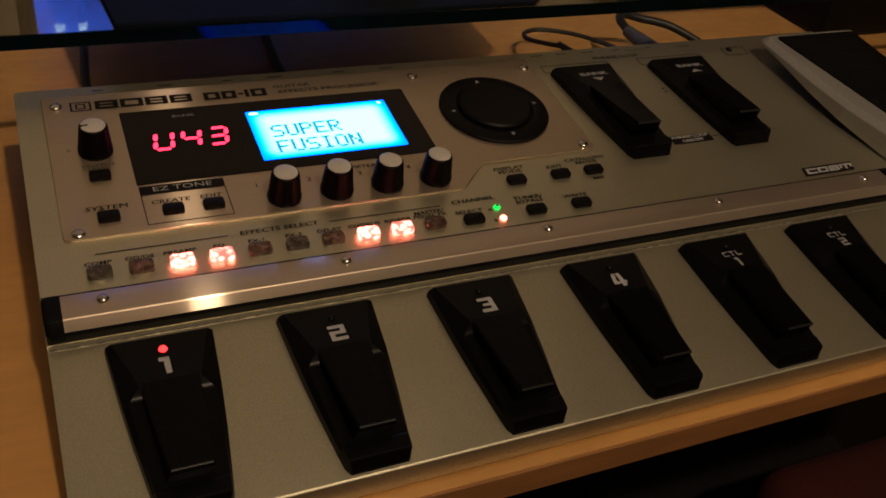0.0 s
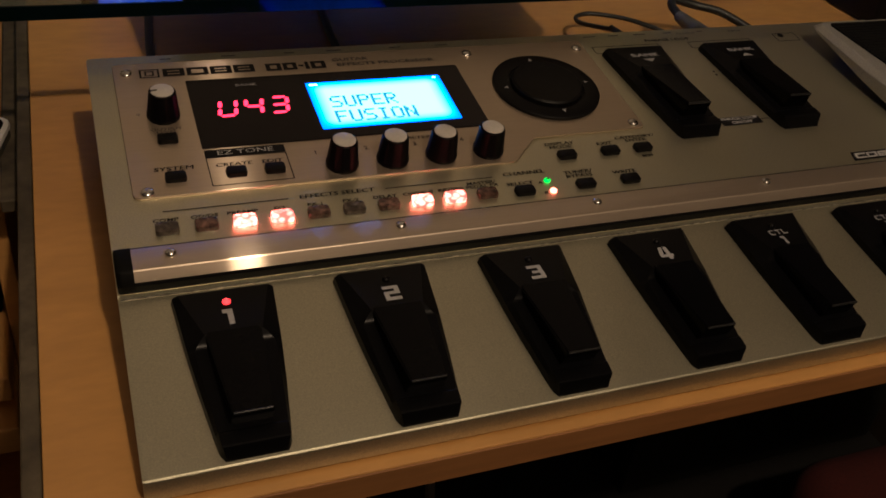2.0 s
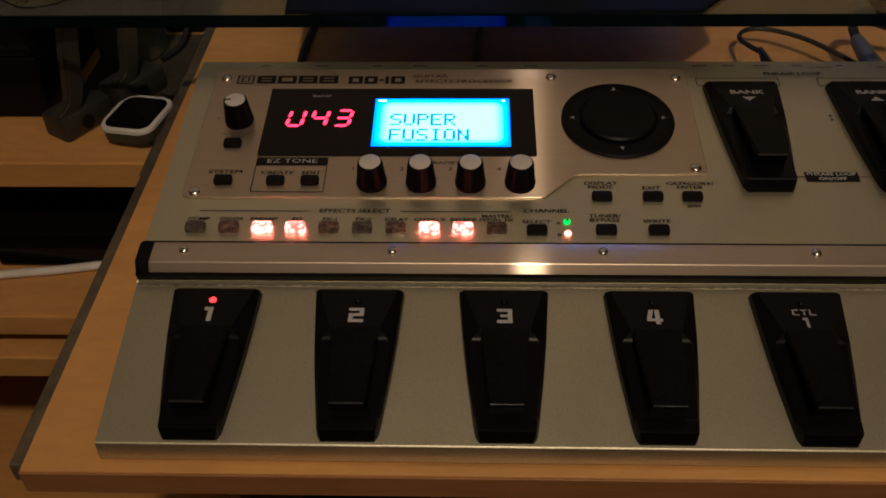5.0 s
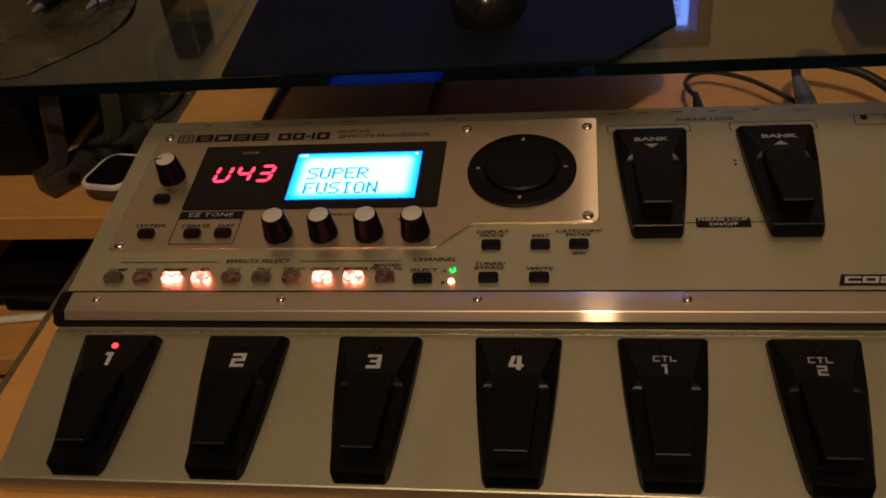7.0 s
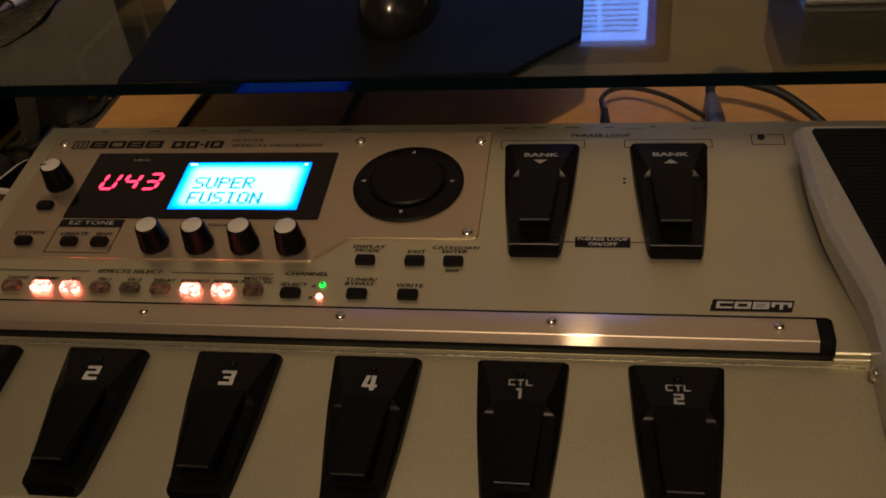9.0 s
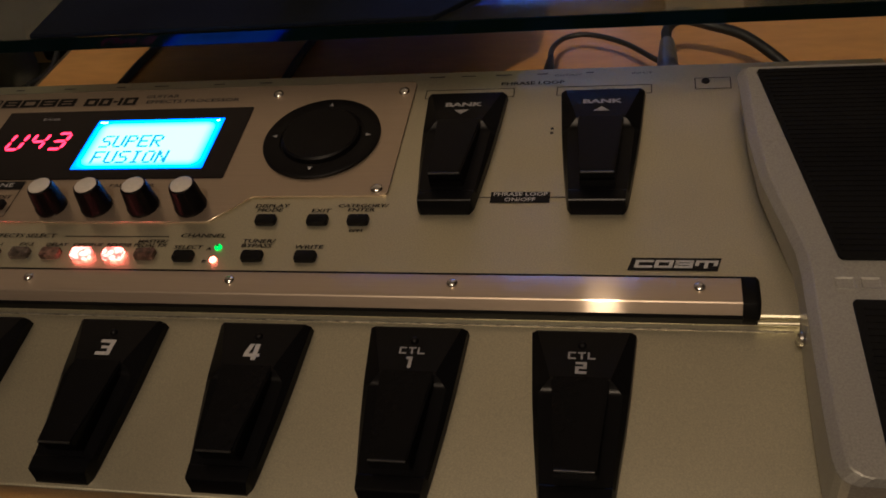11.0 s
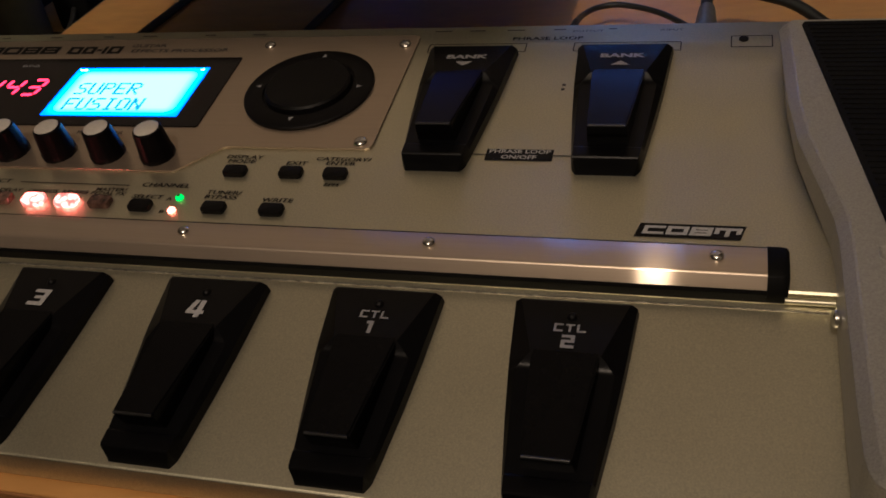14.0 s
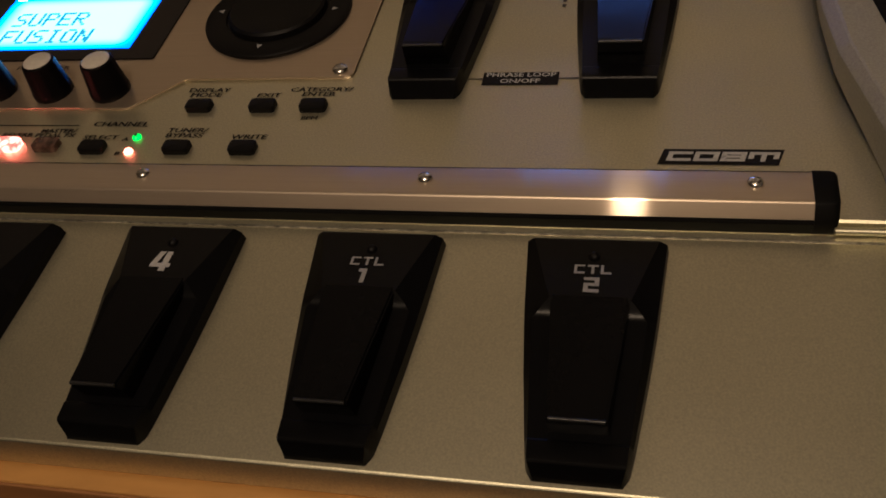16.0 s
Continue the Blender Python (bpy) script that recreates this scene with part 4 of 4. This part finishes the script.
part("hinge_screw", lathe_bm([(0.0030, 0.0), (0.0030, 0.0012), (0.0018, 0.0020)], 16), CHROME, tread, "small metal hinge screw", UM @ pose(0.2512, -0.0235, 0.0020, 0, -90, 0), smooth=True)

# ---------------------------------------------------------------- on the glass
GT = 0.0867
# Unseen rear of the mat is drawn out to block screen light below.
mat_pts = [(-0.1815, 0.1705), (0.0735, 0.1705), (0.1160, 0.2200), (0.1180, 0.4700), (0.0800, 0.5100), (-0.1700, 0.5100), (-0.2010, 0.4800), (-0.1890, 0.2950)]
solo("mouse_mat", plate_bm(mat_pts, GT, GT + 0.0028, 0.0008), PAD, "black cloth mouse mat on the glass desktop", "mouse mat")
mouse = thing("computer_mouse", (-0.010, 0.260, GT + 0.0028), "glossy black computer mouse on the mouse mat", "mouse")
bm = bmesh.new()
bmesh.ops.create_uvsphere(bm, u_segments=32, v_segments=16, radius=1.0)
for v in bm.verts:
    x, y, zz = v.co
    w = 0.031 * (1 - 0.10 * math.cos(y * 2.2) * (abs(x) > 0.2))
    v.co = Vector((x * w, y * 0.054, max(-0.2, zz) * 0.030 * (1 - 0.18 * y) + 0.0062))
part("shell", bm, MOUSE, mouse, "", Matrix.Translation((-0.010, 0.270, GT + 0.0028)), smooth=True)
part("wheel", lathe_bm([(0.009, -0.003), (0.010, -0.002), (0.010, 0.002), (0.009, 0.003)], 24), RUBBER, mouse, "grey scroll wheel", pose(-0.010, 0.304, GT + 0.027, 0, 90, 0), smooth=True)

tin = thing("metal_box", (0.300, 0.285, GT), "brown-grey box with a pale metal base rim on the glass", "box")
part("body", box_bm(0.2605, 0.445, 0.2625, 0.40, GT + 0.0045, GT + 0.090, 0.002), BROWN_BOX, tin)
part("base_rim", box_bm(0.2590, 0.4465, 0.2610, 0.4015, GT, GT + 0.0042, 0.0012), STEEL, tin, "pale metal base rim")

PENS = ((-0.319, 0.266, 0.130, 85, 0.0056, WHITE_PLASTIC, "pale silver ballpoint pen lying on the glass"), (-0.339, 0.294, 0.130, 96, 0.0044, WHITE_PLASTIC, "white pen lying on the glass desktop"),
        (-0.361, 0.262, 0.120, 84, 0.0068, SATIN, "thick black marker lying on the glass desktop"),
        (-0.377, 0.285, 0.125, 92, 0.0040, GREY_PLUG, "grey pencil lying beside the black marker"))
for x, y, ln, turn, r, mm, lab in PENS:
    c, q = math.cos(radians(turn)), math.sin(radians(turn))
    m = pose(x + c * (ln / 2 + 0.016), y + q * (ln / 2 + 0.016), GT + r + 0.0042, 0, 90, turn)
    pen = thing("pen", (x, y, GT), lab, "pen", "pens on the glass")
    barrel = part("barrel", lathe_bm([(r * 0.5, -ln / 2), (r, -ln / 2 + 0.012), (r, ln / 2 - 0.004), (r * 0.8, ln / 2)], 20), mm, pen, "", m, smooth=True)
    part("tip", moved(lathe_bm([(r * 0.15, -0.012), (r * 0.42, -0.005), (r * 0.49, 0.0)], 16), 0, 0, -ln / 2), STEEL, pen, "grey metal pen tip", m, smooth=True)
    part("ring", moved(lathe_bm([(r * 0.52, -0.001), (r * 0.66, -0.0006), (r * 0.70, 0.0010), (r * 0.60, 0.0014)], 20), 0, 0, -ln / 2 + 0.0012), INK, barrel, "dark ring behind the tip", m, smooth=True)

rng = random.Random(5)
bm = bmesh.new()
grid = []
for i in range(23):
    row = []
    for j in range(19):
        u, v = i / 22, j / 18
        x = -0.545 + 0.250 * u + 0.006 * math.sin(9 * v)
        y = (0.215 + 0.020 * math.sin(5 * u) - 0.022 * max(0.0, 1 - abs(u - 0.78) / 0.22)) + (0.040 * max(0.0, u - 0.85) / 0.15) * (1 - v) + 0.24 * v
        row.append(bm.verts.new((x, y, GT + 0.0003 + 0.0024 * min(1.0, 4 * v) * abs(math.sin(11 * u + 3 * v) * math.cos(8 * v - 5 * u)) + 0.0004 * rng.random())))
    grid.append(row)
for i in range(22):
    for j in range(18):
        bm.faces.new((grid[i][j], grid[i + 1][j], grid[i + 1][j + 1], grid[i][j + 1]))
bmesh.ops.solidify(bm, geom=bm.faces[:], thickness=0.0002)
solo("plastic_sleeve", bm, SLEEVE, "crumpled olive plastic sleeve under pens on the glass", "plastic sleeve", smooth=True)

monitor = thing("computer_monitor", (-0.009, 0.70, GT), "black flat monitor showing a blue desktop", "monitor")
part("casing", box_bm(-0.232, 0.214, 0.7505, 0.785, 0.130, 0.372, 0.004), SATIN, monitor)
screen = part("screen", box_bm(-0.213, 0.195, 0.7485, 0.7500, 0.150, 0.345), SCREEN, monitor, "lit screen with a blue desktop")
part("list_window", box_bm(0.020, 0.184, 0.7470, 0.7480, 0.175, 0.337), SCREEN_WINDOW, screen, "pale window with rows of text")
for k in range(22):
    part("list_row", joined([box_bm(x0, x0 + w, 0.7455, 0.7465, 0.180 + 0.0068 * k, 0.1823 + 0.0068 * k) for x0, w in ((0.030, 0.050), (0.088, 0.036), (0.130, 0.044))]), SCREEN_ROW, screen)
for ix in (-0.190, -0.165):
    part("icon", joined([box_bm(ix - 0.0055, ix + 0.0055, 0.7470, 0.7480, 0.3285, 0.3300), box_bm(ix - 0.0045, ix + 0.0020, 0.7470, 0.7480, 0.3315, 0.3365), box_bm(ix + 0.0028, ix + 0.0048, 0.7470, 0.7480, 0.3315, 0.3350)]), SCREEN_ICON, screen)
part("neck", box_bm(-0.040, 0.022, 0.765, 0.785, GT + 0.010, 0.140, 0.004), SATIN, monitor)
part("foot", box_bm(-0.110, 0.092, 0.680, 0.790, GT, GT + 0.010, 0.003), SATIN, monitor)

# Upright known only from its reflection in the glass; its form is made up.
speaker = thing("reflected_upright", (-0.450, 0.70, GT), "slim grey upright with a chrome edge, added for its reflection", "speaker")
part("body", box_bm(-0.468, -0.4355, 0.690, 0.760, GT + 0.004, 0.330, 0.004), TUB, speaker)
part("foot", box_bm(-0.472, -0.430, 0.686, 0.764, GT, GT + 0.0038, 0.001), DULL_BLACK, speaker)
part("edge_trim", tube_bm([(-0.4335, 0.689, GT + 0.012), (-0.4335, 0.689, 0.322)], 0.0024), POLISHED, speaker, "thin chrome edge trim", smooth=True)

# ---------------------------------------------------------------- behind the unit
cable = thing("thin_cable", (0.132, 0.2, 0.0), "thin black cable plugged into the unit's rear", "cable")
part("plug", lathe_bm([(0.0032, 0.0), (0.0042, 0.004), (0.0042, 0.030), (0.0030, 0.046), (0.0018, 0.058)], 20), CABLE, cable, "", pose(0.132, 0.166, 0.033, -90, 0, 0), smooth=True)
part("cord", tube_bm([(0.132, 0.222, 0.032), (0.1300, 0.244, 0.0250), (0.1300, 0.268, 0.0180), (0.1370, 0.2830, 0.0160), (0.1520, 0.2850, 0.0165), (0.1750, 0.2700, 0.0175), (0.1945, 0.2500, 0.0160), (0.208, 0.2390, 0.0125), (0.226, 0.226, 0.0080), (0.262, 0.210, 0.0022), (0.36, 0.196, 0.0022), (0.50, 0.186, 0.0022), (0.60, 0.186, 0.0022)], 0.0018), CABLE, cable, smooth=True)
lead = thing("instrument_lead", (0.204, 0.2, 0.0), "thick black lead with a grey jack plug", "cable")
part("plug", lathe_bm([(0.0050, 0.0), (0.0068, 0.003), (0.0068, 0.028), (0.0062, 0.050), (0.0046, 0.075)], 24), GREY_PLUG, lead, "grey metal jack plug", pose(0.203, 0.166, 0.031, -90, 0, 0), smooth=True)
part("cord", tube_bm([(0.203, 0.236, 0.031), (0.2035, 0.254, 0.034), (0.213, 0.266, 0.034), (0.231, 0.264, 0.030), (0.250, 0.253, 0.028), (0.268, 0.237, 0.021), (0.286, 0.221, 0.011), (0.312, 0.213, 0.0038), (0.40, 0.205, 0.0035), (0.58, 0.198, 0.0035)], 0.0033), CABLE, lead, smooth=True)
for x0, lab in ((-0.194, "black cord lying across the beech board"), (-0.063, "black cord running back under the glass")):
    solo("black_cable", tube_bm([(x0 + 0.004, 0.17, 0.0030), (x0 + 0.001, 0.23, 0.0030), (x0, 0.28, 0.0030), (x0 + 0.004, 0.33, 0.0030), (x0 + 0.012, 0.42, 0.0030), (x0 + 0.03, 0.70, 0.0030)], 0.0030), CABLE, lab, "cable", smooth=True)

# ---------------------------------------------------------------- on the side shelf
SZ = -0.030
gadget = thing("handheld_device", (-0.312, 0.218, SZ), "white rounded handheld device with a black face", "handheld device")
gm = Matrix.Translation((-0.3080, 0.2135, -0.0290)) @ Matrix.Rotation(radians(-3), 4, "Y") @ Matrix.Rotation(radians(-13), 4, "Z")
DARK_CASE = material("dark_olive_case", (0.045, 0.040, 0.024), 0.4, 0, stain=0.1, stain_scale=30)
part("case", joined([plate_bm(rounded(-0.0175, 0.0175, -0.0195, 0.0195, 0.009, 6), 0.0012, 0.0080, 0.0030, 3), plate_bm(rounded(-0.0200, 0.0200, -0.0225, 0.0225, 0.010, 6), 0.0060, 0.0142, 0.0030, 3)]), DARK_CASE, gadget, "dark olive rounded case back", gm, smooth=True)
rim = part("rim", plate_bm(rounded(-0.0208, 0.0208, -0.0232, 0.0232, 0.0105, 8), 0.0136, 0.0168, 0.0014, 3), WHITE_PLASTIC, gadget, "thin white plastic rim", gm, smooth=True)
part("face", plate_bm(rounded(-0.0176, 0.0176, -0.0198, 0.0198, 0.0078, 8), 0.0165, 0.0173, 0.0003), WINDOW, rim, "glossy black face", gm)


def bracket(x, y, turn, base):
    """Cast support: a long foot with a bolt hole, a hooked leg that leans back and a pad under the glass."""
    m = pose(x, y, base, 0, 0, turn)
    ob = thing("support_bracket", (x, y, base), "dull grey cast metal bracket holding up the glass", "bracket", "brackets under the glass")
    foot = part("foot", box_bm(0.0, 0.045, 0.0, 0.025, 0.0, 0.0195, 0.003), BRACKET, ob, "", m, smooth=True)
    side = [(0.0005, 0.018), (0.0010, 0.0215), (0.0110, 0.0270), (0.0140, 0.034), (0.0165, 0.047), (0.0190, 0.062), (0.0225, 0.076), (0.0300, 0.1050), (0.0440, 0.1050), (0.0356, 0.070), (0.0326, 0.056), (0.0300, 0.043), (0.0278, 0.032), (0.0245, 0.0235), (0.0190, 0.018)]
    bm = bmesh.new()
    a = [bm.verts.new((px, 0.0030, pz)) for px, pz in side]
    b = [bm.verts.new((px, 0.0115, pz)) for px, pz in side]
    bm.faces.new(a)
    bm.faces.new(b[::-1])
    for i in range(len(side)):
        bm.faces.new((a[i], a[(i + 1) % len(side)], b[(i + 1) % len(side)], b[i]))
    bmesh.ops.recalc_face_normals(bm, faces=bm.faces)
    bmesh.ops.bevel(bm, geom=bm.edges[:], offset=0.0016, segments=2, affect="EDGES")
    part("leg", bm, BRACKET, ob, "", m, smooth=True)
    part("pad", moved(lathe_bm([(0.014, 0.0), (0.015, 0.001), (0.015, 0.0783 - base - 0.1052)], 24), 0.037, 0.0075, 0.1052), RUBBER, ob, "black rubber pad", m, smooth=True)
    part("bolt_hole", lathe_bm([(0.0052, 0.0), (0.0052, 0.0012)], 20), INK, foot, "dark round bolt hole", m @ pose(0.0205, -0.0002, 0.0095, 90, 0, 0))


solo("felt_pad", plate_bm([(-0.374, 0.262), (-0.345, 0.262), (-0.335, 0.236), (-0.297, 0.236), (-0.297, 0.364), (-0.374, 0.364)], SZ, SZ + 0.0012, 0.0004), FELT, "dark grey felt pad on the beech shelf", "felt pad")
bracket(-0.3584, 0.1983, 58, SZ)
bracket(-0.3285, 0.2385, 58, SZ + 0.0013)
tub = thing("round_tub", (-0.348, 0.335, SZ + 0.0013), "dull olive-grey round tub standing under the glass", "tub")
part("body", lathe_bm([(0.0, 0.0), (0.0255, 0.0), (0.0275, 0.002), (0.0280, 0.010), (0.0280, 0.058)], 40), TUB, tub, "", Matrix.Translation((-0.348, 0.335, SZ + 0.0013)), smooth=True)
part("lid", lathe_bm([(0.0284, 0.0582), (0.0288, 0.0595), (0.0288, 0.067), (0.0272, 0.069), (0.0, 0.0695)], 40), DULL_BLACK, tub, "dull black lid", Matrix.Translation((-0.348, 0.335, SZ + 0.0013)), smooth=True)
# Made-up case that fills the dark area beside the bracket.
case = thing("dark_filler_case", (-0.54, 0.56, SZ), "black case added to darken the area under the glass", "case")
part("body", box_bm(-0.79, -0.3815, 0.234, 0.79, SZ, SZ + 0.052, 0.003), SATIN, case)
part("lid", box_bm(-0.79, -0.3815, 0.232, 0.79, SZ + 0.0525, SZ + 0.062, 0.003), SATIN, case)
brick = thing("power_adapter", (-0.312, 0.40, SZ), "black plastic power adapter with a short cord", "power adapter")
part("body", box_bm(-0.330, -0.2955, 0.3665, 0.435, SZ, SZ + 0.036, 0.004, 3), SATIN, brick, "", smooth=True)
part("cord", tube_bm([(-0.3090, 0.3665, SZ + 0.020), (-0.3065, 0.352, SZ + 0.012), (-0.3085, 0.337, SZ + 0.0055), (-0.3145, 0.324, SZ + 0.0042), (-0.3185, 0.3155, SZ + 0.0042)], 0.0025), CABLE, brick, "", smooth=True)
drive = thing("black_box", (-0.38, 0.255, -0.140), "black plastic box on the middle shelf", "box")
part("body", box_bm(-0.46, -0.309, 0.196, 0.330, -0.140, -0.112, 0.002), SATIN, drive)
part("front", box_bm(-0.44, -0.312, 0.187, 0.1955, -0.138, -0.118, 0.002), WINDOW, drive)
solo("white_cable", tube_bm([(-0.70, 0.160, -0.136), (-0.52, 0.166, -0.136), (-0.42, 0.176, -0.136), (-0.36, 0.186, -0.136), (-0.312, 0.20, -0.136)], 0.0036), WHITE_PLASTIC, "white cable lying along the shelf", "cable", smooth=True)

# ---------------------------------------------------------------- under the desk
solo("dark_board", box_bm(0.40, 0.85, 0.34, 0.36, -0.74, -0.10, 0.003), DARK_BOARD, "dark greenish board standing under the desk", "board")
solo("red_cushion", box_bm(0.50, 0.85, -0.05, 0.20, -0.74, -0.52, 0.05, 4), RED_CLOTH, "dark red cushion on the floor", "cushion", smooth=True)

for pts, lab in (([(-0.05, 0.02, -0.30), (-0.03, 0.00, -0.42), (0.01, 0.03, -0.50), (0.05, 0.00, -0.62), (0.03, 0.06, -0.73)], "black cord hanging under the desk"),
                 ([(-0.09, 0.05, -0.30), (-0.06, 0.03, -0.44), (-0.08, 0.05, -0.58), (-0.04, 0.02, -0.73)], "thin black cord hanging under the desk")):
    solo("hanging_cord", tube_bm([(pts[0][0], pts[0][1] + 0.05, -0.0202)] + pts, 0.0035), GREY_PLUG, lab, "cable", smooth=True, group="cords under the desk")
solo("storage_box", box_bm(0.43, 0.60, 0.262, 0.46, -0.0004, 0.070, 0.004), SATIN, "black storage box standing under the glass", "box")
